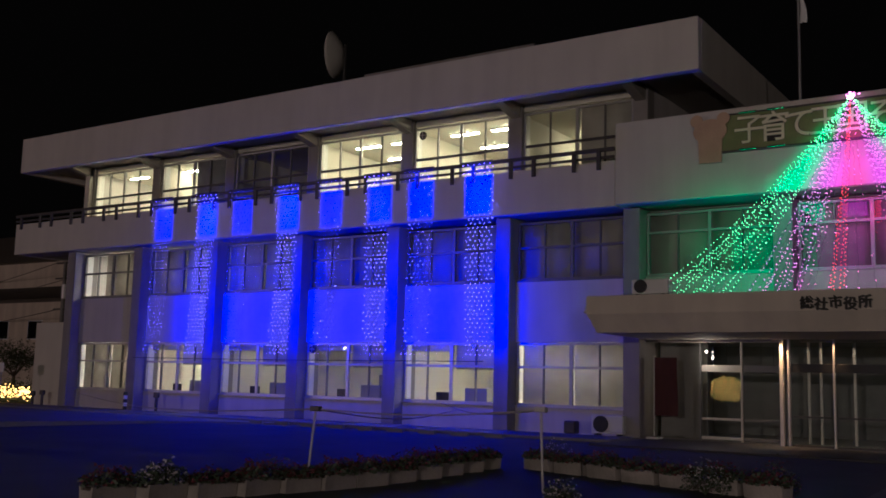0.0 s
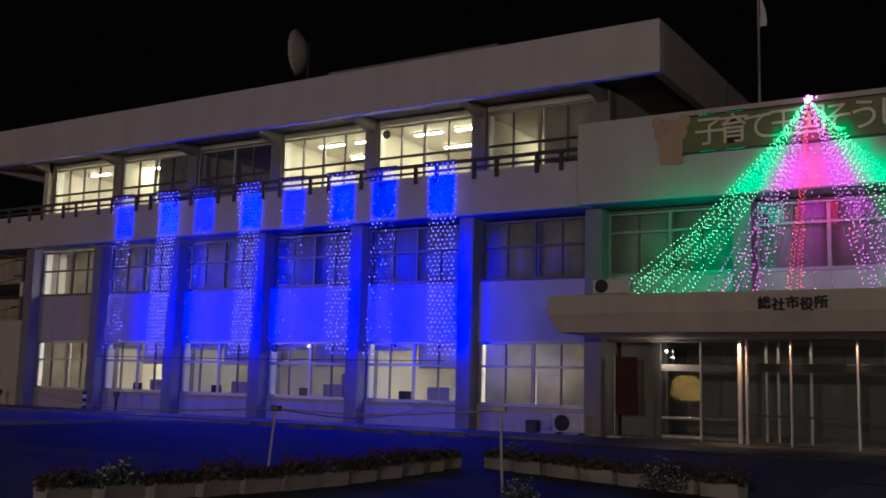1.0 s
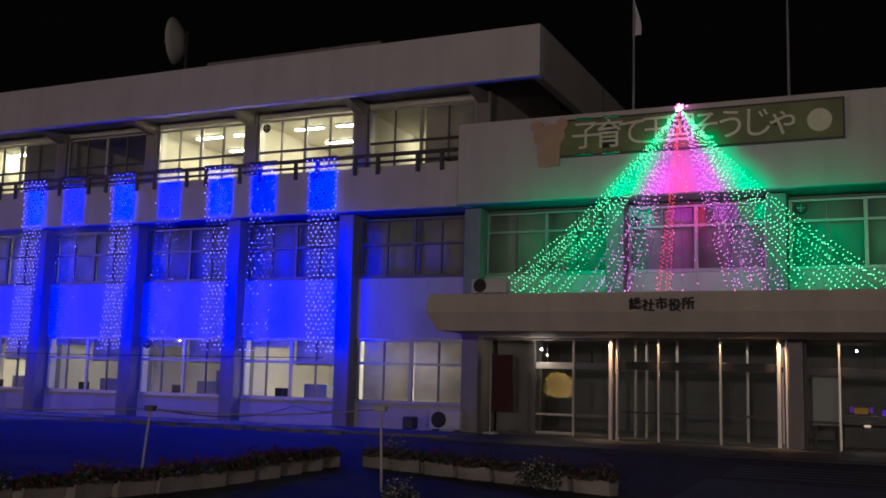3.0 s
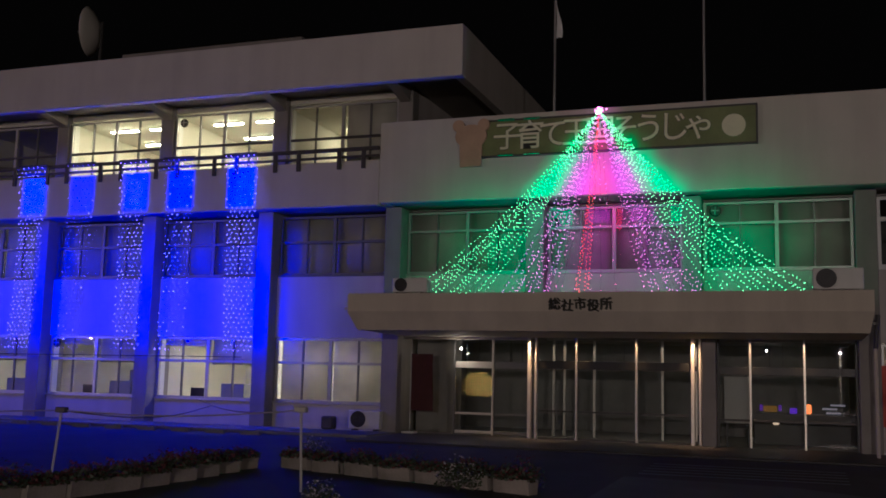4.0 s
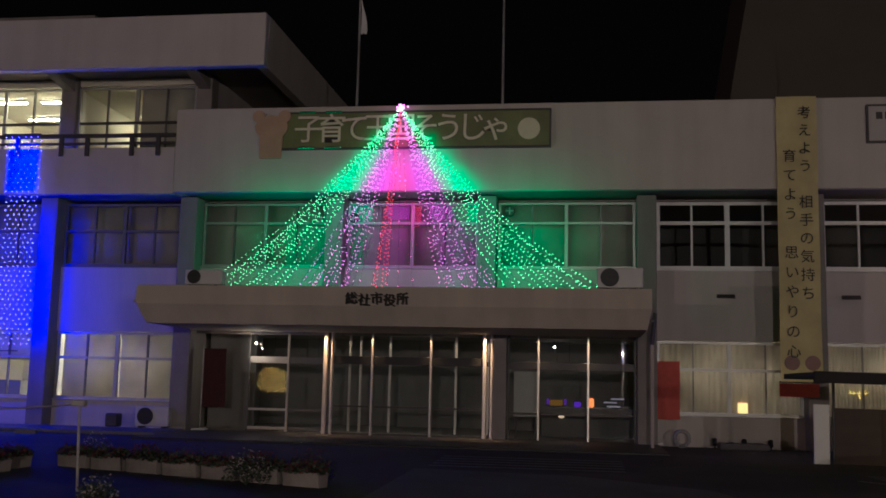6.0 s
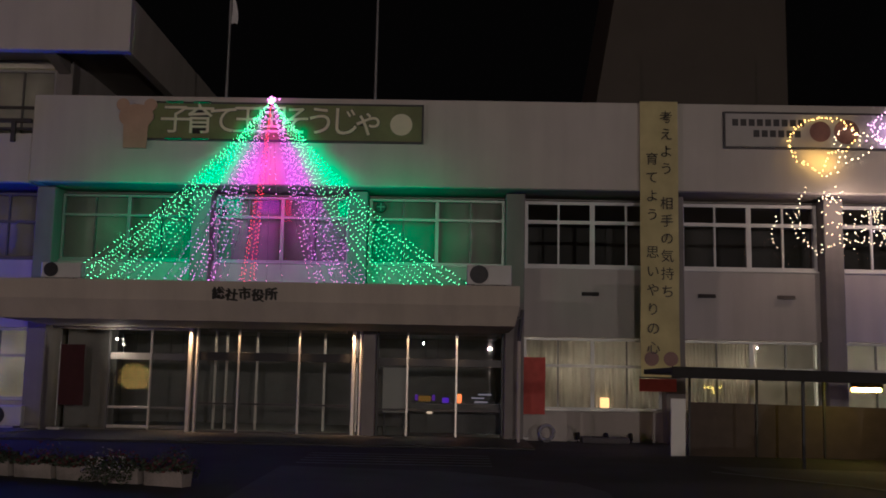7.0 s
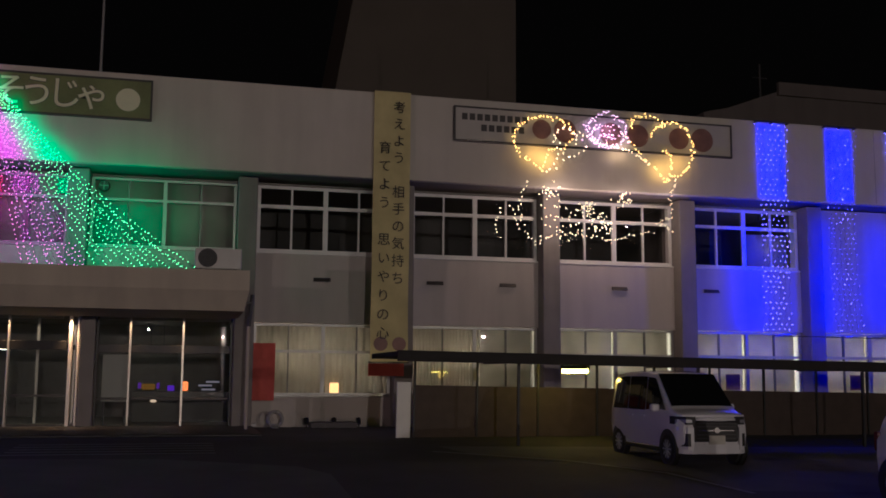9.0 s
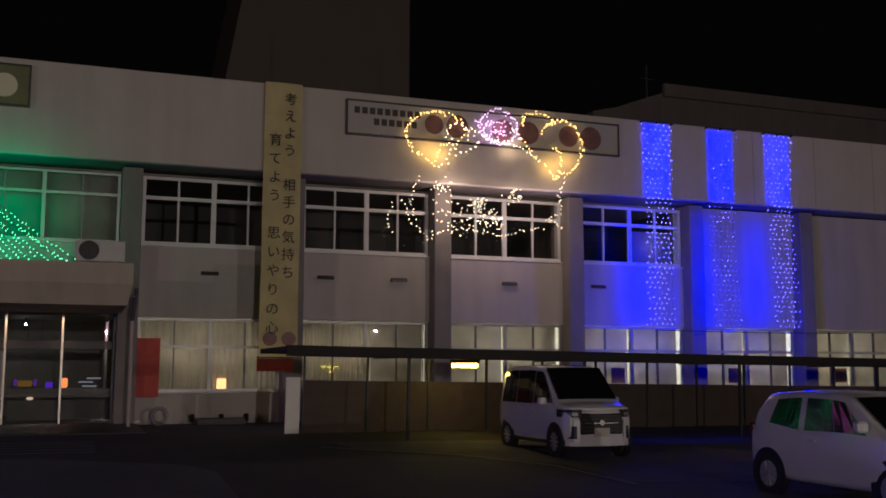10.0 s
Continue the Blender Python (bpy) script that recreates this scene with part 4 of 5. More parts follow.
def flag_banner(x, y, z, width, height, material, label):
    t = thing("pole_banner", label, "banner", (x, y, z))
    part("pole", rod(bmesh.new(), (0, 0, 0.05), (0, 0, height + 0.75), 0.014), GREY_ALU, t)
    part("base", boxed(-0.2, 0.2, -0.2, 0.2, 0, 0.06, bevel=0.015), WHITE_ALU, t)
    bm = bmesh.new()
    grid = []
    for j in range(13):
        grid.append([bm.verts.new((0.02 + u * width, 0.05 * math.sin(u * 7 + j * 0.4) * u, 0.7 + height * j / 12)) for u in (0, 0.2, 0.4, 0.6, 0.8, 1)])
    for a, b in zip(grid, grid[1:]):
        for i in range(5):
            bm.faces.new((a[i], a[i + 1], b[i + 1], b[i]))
    part("cloth", bm, material, t, smooth=True)


flag_banner(0.86, 1.0, 0.06, 0.72, 1.75, mat("dark_red_cloth", (0.045, 0.008, 0.007), 0.8, var=0.2, scale=4), "dark red pole banner in the porch corner")
flag_banner(14.30, 0.85, 0.06, 0.66, 1.62, RED, "orange-red pole banner in front of the window")

# ---- small fittings on the facade ----
for i, x in enumerate((16.3, 19.7, 22.0, 25.7, 28.9)):
    t = thing("vent_hood", "small grey vent hood on the wall panel", "vent", (x, 1.096, 4.2), group="vent hoods")
    part("hood", prism(bmesh.new(), [(0.0, 0.0), (0.0, 0.11), (-0.04, 0.11), (-0.12, 0.0)], "x", -0.25, 0.25), DARK_STEEL, t)
for x, y, z in ((edge(4) - 0.25, 1.14, 6.75), (edge(4) + COL_W + 0.35, 1.44, 10.62), (edge(3) + COL_W + 0.3, 1.14, 2.72), (edge(8) + 0.9, 1.14, 6.75), (edge(7) + 0.75, 1.14, 6.55)):
    t = thing("window_fan", "round dark ventilation fan in the window", "fan", (x, y, z), group="window fans")
    bm = bmesh.new()
    bmesh.ops.create_cone(bm, cap_ends=True, segments=20, radius1=0.16, radius2=0.14, depth=0.06, matrix=UPRIGHT)
    part("housing", bm, DARK_STEEL, t)
    bm = bmesh.new()
    for a in range(4):
        rod(bm, (0, -0.035, 0), (0.12 * math.cos(a * 1.57), -0.035, 0.12 * math.sin(a * 1.57)), 0.018, n=6)
    part("blades", bm, GREY_ALU, t)
# warm table lamp behind the lace curtain
t = thing("table_lamp", "small glowing cube lamp on the window ledge", "lamp", (16.75, 1.262, 0.94))
part("shade", boxed(-0.13, 0.13, 0, 0.1, 0.03, 0.32, bevel=0.02), glow("lamp_shade", (1.0, 0.58, 0.22), 2.0), t, "glowing amber shade")
part("foot", boxed(-0.08, 0.08, 0.01, 0.09, -0.0, 0.03), DARK_STEEL, t)

# ---- office furniture seen through the windows ----
CAB = mat("cabinet_grey", (0.22, 0.22, 0.21), 0.5, var=0.08, scale=4)


def cabinet(x, y, z, h, label):
    t = thing("filing_cabinet", label, "cabinet", (x, y, z), group="filing cabinets")
    part("body", boxed(0, 0.9, 0, 0.45, 0, h, bevel=0.01), CAB, t)
    for j in range(3):
        d = part("drawer", boxed(0.03, 0.87, 0.452, 0.47, 0.05 + j * h / 3, h / 3 * (j + 1) - 0.01), CAB, t)
        part("handle", boxed(0.35, 0.55, 0.472, 0.485, h / 3 * (j + 0.6), h / 3 * (j + 0.6) + 0.02), STEEL, d)
    return t


def desk_set(x, y, z):
    t = thing("office_desk", "plain grey office desk by the window", "desk", (x, y, z), group="office desks")
    part("tabletop", boxed(0, 1.2, 0, 0.65, 0.69, 0.72, bevel=0.006), CAB, t)
    for a in (0.02, 1.14):
        for b in (0.02, 0.59):
            part("leg", boxed(a, a + 0.04, b, b + 0.04, 0, 0.688), DARK_STEEL, t)
    m = thing("monitor", "black flat monitor on an office desk", "monitor", (x + 0.6, y + 0.3, z + 0.722), group="office monitors")
    part("screen", boxed(-0.27, 0.27, 0, 0.03, 0.12, 0.46, bevel=0.008), BLACK, m)
    part("stand", boxed(-0.03, 0.03, 0.032, 0.06, 0.0, 0.3), BLACK, m)
    part("foot", boxed(-0.1, 0.1, -0.05, 0.12, 0.0, 0.012), BLACK, m)


for k in (2, 3, 4, 5):
    b = edge(k - 1) + COL_W
    desk_set(b + 0.5, 1.75, 0.062)
    cabinet(b + 2.3, 1.65, 0.062, 1.35, "grey steel filing cabinet by the office window")
    if k in (3, 4):
        cabinet(b + 3.1, 1.7, 0.062, 1.75, "tall grey steel cabinet by the office window")
for k in (13, 14, 15):
    b = edge(k - 1) + COL_W
    t = thing("wall_poster", "small dark red framed poster behind the window", "poster", (b + 1.3, 1.27, 1.1), group="posters")
    part("frame", boxed(0, 0.5, 0, 0.02, 0, 0.5), BROWNISH, t)

# ---- wheel stops and kerb ----
for i in range(9):
    x = -12.4 + i * 1.2
    t = thing("wheel_stop", "low concrete wheel stop on the car park edge", "wheel stop", (x, -2.3, gz(x, -2.3)), group="wheel stops")
    bm = prism(bmesh.new(), [(-0.07, 0), (0.07, 0), (0.045, 0.11), (-0.045, 0.11)], "x", -0.3, 0.3)
    part("block", bm, PAVING, t)
bm = prism(bmesh.new(), [(-60, -1.61), (-60, -15), (-24, -13.5), (-16.2, -10), (-14.8, -5.5), (-13.4, -3), (-11.5, -1.9), (-11.0, -1.61)], "z", -0.3, 0.04)
structure("pavement_west", bm, PAVING, "raised concrete pavement at the west end", "pavement")
cone_w = thing("bollard", "black and white striped bollard beside the wall", "bollard", (-22.3, 0.1, 0.102))
for j in range(5):
    part("band", rod(bmesh.new(), (0, 0, j * 0.15), (0, 0, j * 0.15 + 0.148), 0.09, 0.085, n=12), BLACK if j % 2 == 0 else WHITE_ALU, cone_w)
for x, h in ((-20.6, 0.75), (-29.0, 0.6), (-28.3, 0.65)):
    t = thing("standpipe", "low dark standpipe beside the wall", "standpipe", (x, 0.3, 0.102))
    part("pipe", rod(bmesh.new(), (0, 0, 0), (0, 0, h), 0.06, n=10), DARK_STEEL, t)
    part("head", boxed(-0.13, 0.13, -0.07, 0.07, h - 0.2, h + 0.02, bevel=0.02), DARK_STEEL, t)
for x in (15.9, 16.7, 17.4):
    t = thing("ground_spot", "small black ground spotlight by the wall", "spotlight", (x, 0.7, 0.0), group="ground spotlights")
    part("stake", rod(bmesh.new(), (0, 0, 0), (0, 0, 0.12), 0.02), BLACK, t)
    part("head", rod(bmesh.new(), (0, 0, 0.1), (0, 0.1, 0.25), 0.06, 0.07, n=12), BLACK, t)
t = thing("hose_reel", "round grey hose reel standing by the wall", "hose reel", (15.0, 0.55, 0.0))
bm = bmesh.new()
n = 24
for i in range(n):
    a, b = i / n * math.tau, (i + 1) / n * math.tau
    rod(bm, (0.2 * math.cos(a), 0, 0.26 + 0.2 * math.sin(a)), (0.2 * math.cos(b), 0, 0.26 + 0.2 * math.sin(b)), 0.05, n=8)
part("hose", bm, GREY_ALU, t, smooth=True)
part("stand", boxed(-0.1, 0.1, -0.05, 0.05, 0, 0.08), DARK_STEEL, t)
solo("low_step", boxed(16.0, 17.3, 0.3, 1.14, 0.0, 0.16, bevel=0.02), PAVING, "low concrete step below the window", "step")

# painted edge of the car park and lighter bays
PARK = mat("worn_asphalt", (0.105, 0.102, 0.098), 0.85, var=0.3, scale=0.7, bump=0.4, fine=80)


def flat(name, outline, material, label, category, lift=0.006):
    bm = bmesh.new()
    bm.faces.new([bm.verts.new((x, y, gz(x, y) + lift)) for x, y in outline])
    bmesh.ops.triangulate(bm, faces=bm.faces[:])
    return structure(name, bm, material, label, category)


def strip(name, a, b, w, lift=0.014):
    d = Vector((b[0] - a[0], b[1] - a[1])).normalized() * w / 2
    flat(name, [(a[0] - d.y, a[1] + d.x), (b[0] - d.y, b[1] + d.x), (b[0] + d.y, b[1] - d.x), (a[0] + d.y, a[1] - d.x)], LINE, "worn white line on the asphalt", "line", lift)


flat("parking_bays", [(18.0, -6.4), (18.3, -8.3), (20.0, -9.8), (21.2, -11.5), (21.0, -14.0), (24, -14.4), (38, -14.4), (38, -10), (38, -6.4), (28, -6.4)], PARK, "lighter worn asphalt of the parking bays", "asphalt", 0.008)
strip("line_edge_a", (17.6, -7.6), (19.8, -9.4), 0.10)
strip("line_edge_b", (19.8, -9.4), (20.9, -11.6), 0.10)
strip("line_edge_c", (20.9, -11.6), (21.0, -14.3), 0.10)
flat("island_paint", [(9.0, -8.0), (12.2, -8.4), (14.6, -10.0), (15.0, -11.2), (14.9, -14.3), (9.0, -14.3)], PARK, "lighter worn patch of the driveway", "asphalt")
for i in range(5):
    strip("line_step_%d" % (i + 1), (9.2, -5.2 - i * 0.55), (13.2, -5.2 - i * 0.55), 0.12)

# ---- cycle shed ----
shed = thing("cycle_shed", "long brown cycle shed with a flat dark roof", "shed", (17.9, -3.9, -0.09))
shed.rotation_euler = (0, radians(0.7), 0)
L = 24.0
SHED_ROOF = mat("shed_roof_sheet", (0.012, 0.010, 0.009), 0.7, var=0.3, scale=4, bump=0.1)
SLAT = mat("shed_slat", (0.050, 0.034, 0.022), 0.65, var=0.25, scale=3, bump=0.15)
part("roof", boxed(-0.9, L, -2.7, 0.5, 1.98, 2.10, bevel=0.01), SHED_ROOF, shed)
part("roof_edge", boxed(-0.9, L, -2.78, -2.704, 1.88, 2.12, bevel=0.008), SHED_ROOF, shed)
for i in range(15):
    x = 0.1 + i * 1.6
    for n, z in enumerate((0.03, 0.25, 0.47, 0.69, 0.91, 1.13)):
        part("slat", boxed(x + 0.03, x + 1.57, 0.0, 0.025, z, z + 0.2198), SLAT, shed)
    part("wall_post", boxed(x - 0.025, x + 0.025, -0.035, 0.03, 0.0, 1.98), BLACK, shed)
for x in (2.0, 6.5, 11.0, 15.5, 20.0):
    part("post", boxed(x - 0.03, x + 0.03, -2.4, -2.34, -0.14, 1.98), BLACK, shed)
    part("beam", boxed(x - 0.04, x + 0.04, -2.7, 0.4, 1.90, 1.976), DARK_STEEL, shed)
part("end_panel", boxed(-0.35, 0.0, -0.06, -0.002, 0.0, 1.42, bevel=0.01), WHITE_ALU, shed, "white end panel")
tube = thing("shed_light", "glowing tube light under the shed roof", "tube light", (21.55, -5.6, 1.62))
part("tube", rod(bmesh.new(), (-0.32, 0, 0), (0.32, 0, 0), 0.045, n=12), glow("shed_tube", (1.0, 0.78, 0.07), 36), tube, "glowing tube")
part("housing", boxed(-0.36, 0.36, -0.05, 0.05, 0.05, 0.14), DARK_STEEL, tube)
lamp_point("shed_tube_light", (21.55, -5.3, 1.5), 13, (1.0, 0.78, 0.12), 0.1)
for x in (-0.3, 0.28):
    part("hanger", boxed(x, x + 0.02, -0.01, 0.01, 0.14, 0.32), DARK_STEEL, tube)

# ---- cars ----
CARWHITE = mat("white_car_paint", (0.62, 0.62, 0.64), 0.25, var=0.02, scale=3, bump=0.0, coat=0.8)
CARSILVER = mat("silver_car_paint", (0.74, 0.74, 0.76), 0.28, metal=0.1, var=0.03, scale=3, bump=0.0, coat=0.8)
LENS = mat("lamp_lens", (0.55, 0.56, 0.58), 0.1, metal=0.6, var=0.05, scale=8, bump=0)


def car(name, stations, paint, label, m, kind_of):
    """Stations along the length: x, sill z, half width, belt z, half width, top z, half width."""
    c = thing(name, label, "car")
    c.matrix_world = m

    def at(x):
        for a, b in zip(stations, stations[1:]):
            if a[0] <= x <= b[0]:
                f = (x - a[0]) / (b[0] - a[0])
                return [p + (q - p) * f for p, q in zip(a, b)]
        return list(stations[-1])

    bm = bmesh.new()
    fine = []
    for a, b in zip(stations, stations[1:]):
        for i in range(3):
            fine.append(at(a[0] + (b[0] - a[0]) * i / 3))
    fine.append(list(stations[-1]))
    rings = []
    for s in fine:
        x, zs, ws, zb, wb, zt, wt = s
        zm = (zs + zb) / 2
        half = [(ws - 0.05, zs), (ws, zs + 0.06), (max(ws, wb) + 0.012, zm), (wb, zb), (wt + (wb - wt) * 0.12, zb + (zt - zb) * 0.86), (wt - 0.05, zt - 0.012), (wt * 0.45, zt + 0.012)]
        rings.append([bm.verts.new((x, y, z)) for y, z in half] + [bm.verts.new((x, -y, z)) for y, z in reversed(half)])
    n = len(rings[0])
    for a, b in zip(rings, rings[1:]):
        for i in range(n):
            j = (i + 1) % n
            bm.faces.new((a[i], b[i], b[j], a[j]))
    bm.faces.new(rings[0])
    bm.faces.new(list(reversed(rings[-1])))
    bmesh.ops.recalc_face_normals(bm, faces=bm.faces[:])
    body = part("body", bm, paint, c, smooth=True)
    md = body.modifiers.new("soft", "BEVEL")
    md.width, md.segments, md.limit_method, md.angle_limit = 0.03, 2, "ANGLE", radians(30)

    def side_point(x, v, sgn, off=0.008):
        x_, zs, ws, zb, wb, zt, wt = at(x)
        wu = wt + (wb - wt) * 0.12
        y = wb + (wu - wb) * min(v, 0.86) / 0.86
        return (x, sgn * (y + off), zb + (zt - zb) * v)

    def side_glass(xa, xb, va0, vb0, va1, vb1):
        for sgn in (1, -1):
            bm = bmesh.new()
            cols = []
            for i in range(7):
                f = i / 6
                x0 = xa[0] + (xb[0] - xa[0]) * f
                x1 = xa[1] + (xb[1] - xa[1]) * f
                cols.append((bm.verts.new(side_point(x0, va0 + (vb0 - va0) * f, sgn)), bm.verts.new(side_point(x1, va1 + (vb1 - va1) * f, sgn))))
            for p, q in zip(cols, cols[1:]):
                bm.faces.new((p[0], q[0], q[1], p[1]) if sgn < 0 else (p[1], q[1], q[0], p[0]))
            part("side_window", bm, CARGLASS, c, "dark glass")

    def top_glass(xa, xb, inset, nm):
        bm = bmesh.new()
        cols = []
        for i in range(9):
            x = xa + (xb - xa) * i / 8
            s = at(x)
            w = s[6] - inset
            cols.append([bm.verts.new((x, u * w, s[5] + 0.02 + (0.0 if abs(u) > 0.9 else 0.006))) for u in (-1, -0.5, 0, 0.5, 1)])
        for p, q in zip(cols, cols[1:]):
            for i in range(4):
                bm.faces.new((p[i], q[i], q[i + 1], p[i + 1]))
        part(nm, bm, CARGLASS, c, "dark glass", smooth=True)

    van = kind_of == "van"
    if van:
        side_glass((-1.50, -1.44), (-0.70, -0.70), 0.05, 0.05, 0.88, 0.88)
        side_glass((-0.67, -0.67), (0.17, 0.17), 0.05, 0.05, 0.88, 0.88)
        side_glass((0.20, 0.20), (1.10, 0.55), 0.05, 0.12, 0.88, 0.88)
        top_glass(0.55, 1.20, 0.015, "windscreen")
    else:
        side_glass((-1.18, -1.05), (-0.52, -0.52), 0.22, 0.08, 0.82, 0.84)
        side_glass((-0.40, -0.40), (0.78, 0.32), 0.08, 0.12, 0.84, 0.84)
        top_glass(0.44, 1.0, 0.05, "windscreen")
    wb, r = 1.2, 0.285
    for sx in (-wb + 0.02, wb):
        for sgn in (1, -1):
            s = at(sx)
            y = s[2] + 0.012
            bm = bmesh.new()
            bmesh.ops.create_cone(bm, cap_ends=True, segments=28, radius1=r + 0.075, radius2=r + 0.075, depth=0.10, matrix=Matrix.Translation((sx, sgn * (y - 0.046), r + 0.02)) @ UPRIGHT)
            part("wheel_arch", bm, BLACK, c, "dark wheel arch")
            w = part("wheel", rod(bmesh.new(), (sx, sgn * (y - 0.15), r), (sx, sgn * (y + 0.007), r), r, n=28), RUBBER, c)
            md = w.modifiers.new("soft", "BEVEL")
            md.width, md.segments, md.limit_method = 0.02, 2, "ANGLE"
            rim = part("rim", rod(bmesh.new(), (sx, sgn * (y), r), (sx, sgn * (y + 0.011), r), r * 0.66, n=24), DARK_STEEL if van else GREY_ALU, w, "grey alloy rim")
            bm = bmesh.new()
            for q in range(10):
                a = q / 10 * math.tau
                rod(bm, (sx, sgn * (y + 0.012), r), (sx + 0.6 * r * math.cos(a), sgn * (y + 0.012), r + 0.6 * r * math.sin(a)), 0.014, n=6)
            part("spokes", bm, GREY_ALU, w)
    f = stations[-1][0]
    s = at(f)
    if van:
        def bumper(z0, z1, grow):
            """A wrap-round piece of the nose, rounded in plan."""
            side = [(f - 0.42, 0.735), (f - 0.2, 0.715), (f - 0.06, 0.64), (f + 0.02 + grow, 0.5), (f + 0.05 + grow, 0.2)]
            return prism(bmesh.new(), side + [(p, -q) for p, q in reversed(side)], "z", z0, z1)

        part("lower_bumper", bumper(0.22, 0.40, 0.02), paint, c)
        part("nose_panel", bumper(0.40, 0.88, -0.015), paint, c)
        part("grille", boxed(f - 0.1, f + 0.06, -0.46, 0.46, 0.44, 0.84, bevel=0.03), BLACK, c, "black grille")
        part("bonnet_edge", bumper(0.90, 0.945, -0.03), paint, c)
        for z in (0.50, 0.57, 0.72, 0.79):
            part("grille_bar", boxed(f + 0.055, f + 0.068, -0.40, 0.40, z, z + 0.016, bevel=0.004), DARK_STEEL, c)
        part("chrome_bar", boxed(f + 0.05, f + 0.075, -0.36, 0.36, 0.64, 0.672, bevel=0.006), STEEL, c)
        part("badge", rod(bmesh.new(), (f + 0.07, 0, 0.66), (f + 0.085, 0, 0.66), 0.055, n=16), STEEL, c)
        part("number_plate", boxed(f + 0.065, f + 0.085, -0.165, 0.165, 0.40, 0.565, bevel=0.004), mat("plate", (0.45, 0.44, 0.36), 0.5), c, "plain pale plate")
        for sgn in (1, -1):
            h = part("headlight", prism(bmesh.new(), [(f - 0.40, sgn * 0.742), (f - 0.16, sgn * 0.71), (f + 0.02, sgn * 0.6), (f + 0.05, sgn * 0.42), (f - 0.1, sgn * 0.42)], "z", 0.765, 0.915), BLACK, c, "black headlight housing")
            part("lens", prism(bmesh.new(), [(f - 0.20, sgn * 0.726), (f + 0.02, sgn * 0.612), (f + 0.055, sgn * 0.50), (f - 0.05, sgn * 0.50)], "z", 0.80, 0.86), LENS, h)
            part("side_flare", prism(bmesh.new(), [(f - 0.16, sgn * 0.70), (f + 0.04, sgn * 0.58), (f + 0.07, sgn * 0.47), (f - 0.05, sgn * 0.47)], "z", 0.30, 0.72), paint, c)
            part("fog_trim", prism(bmesh.new(), [(f - 0.1, sgn * 0.68), (f + 0.045, sgn * 0.59), (f + 0.062, sgn * 0.53), (f - 0.03, sgn * 0.53)], "z", 0.36, 0.60), BLACK, c, "black fog lamp recess")
            part("door_handle", boxed(-0.55, -0.40, min(sgn * 0.74, sgn * 0.765), max(sgn * 0.74, sgn * 0.765), 0.86, 0.89, bevel=0.006), paint, c)
            part("door_handle", boxed(0.02, 0.17, min(sgn * 0.74, sgn * 0.765), max(sgn * 0.74, sgn * 0.765), 0.86, 0.89, bevel=0.006), paint, c)
            part("sill_trim", boxed(-0.85, 0.85, min(sgn * 0.70, sgn * 0.748), max(sgn * 0.70, sgn * 0.748), 0.22, 0.30, bevel=0.01), BLACK, c)
        part("roof_aerial", rod(bmesh.new(), (-0.9, 0, 1.76), (-1.05, 0, 1.9), 0.008), BLACK, c)
    else:
        part("grille", boxed(f - 0.1, f + 0.02, -0.4, 0.4, 0.36, 0.5, bevel=0.02), BLACK, c, "black grille")
        for sgn in (1, -1):
            part("headlight", boxed(f - 0.3, f - 0.02, min(sgn * 0.36, sgn * 0.6), max(sgn * 0.36, sgn * 0.6), 0.55, 0.72, bevel=0.04), LENS, c)
            part("tail_light", boxed(-1.68, -1.55, min(sgn * 0.56, sgn * 0.69), max(sgn * 0.56, sgn * 0.69), 0.72, 1.0, bevel=0.02), mat("tail_lens", (0.10, 0.02, 0.02), 0.2), c)
            part("door_handle", boxed(-0.32, -0.14, min(sgn * 0.74, sgn * 0.765), max(sgn * 0.74, sgn * 0.765), 0.80, 0.83, bevel=0.006), paint, c)
    for sgn in (1, -1):
        mir = part("mirror", boxed(0.72, 0.86, min(sgn * 0.72, sgn * 0.9), max(sgn * 0.72, sgn * 0.9), 0.98, 1.13, bevel=0.03), paint, c)
    return c


CARGLASS = mat("black_car_glass", (0.008, 0.009, 0.01), 0.04, var=0.05, scale=5, bump=0)
VAN = [(-1.70, .40, .62, .95, .66, 1.55, .56), (-1.60, .28, .70, .95, .72, 1.71, .60), (-1.0, .25, .73, .95, .735, 1.765, .63), (0.0, .25, .735, .95, .735, 1.77, .635),
       (0.52, .25, .735, .97, .735, 1.73, .62), (1.22, .25, .735, 1.0, .72, 1.06, .66), (1.55, .28, .72, .90, .70, .97, .62), (1.70, .36, .62, .76, .64, .86, .52)]
HATCH = [(-1.70, .40, .58, .82, .62, .96, .54), (-1.58, .28, .70, .88, .70, 1.24, .55), (-1.32, .25, .73, .90, .73, 1.45, .58), (-0.6, .22, .735, .90, .735, 1.50, .60),
         (0.1, .22, .735, .90, .735, 1.485, .60), (0.42, .22, .735, .90, .73, 1.42, .59), (1.02, .22, .73, .92, .71, 1.0, .63), (1.5, .26, .70, .80, .68, .86, .56), (1.70, .35, .60, .64, .60, .70, .46)]
VAN_AT, HATCH_AT = (22.4, -9.0, -91), (23.15, -16.85, -90)
car("parked_van", VAN, CARWHITE, "white boxy minivan parked nose out beside the cycle shed", pose(VAN_AT[0], VAN_AT[1], gz(VAN_AT[0], VAN_AT[1]) + 0.004, 0, 0, VAN_AT[2]), "van")
car("parked_hatchback", HATCH, CARSILVER, "pale silver small hatchback parked in the car park", pose(HATCH_AT[0], HATCH_AT[1], gz(HATCH_AT[0], HATCH_AT[1]) + 0.004, 0, 0, HATCH_AT[2]), "hatch")

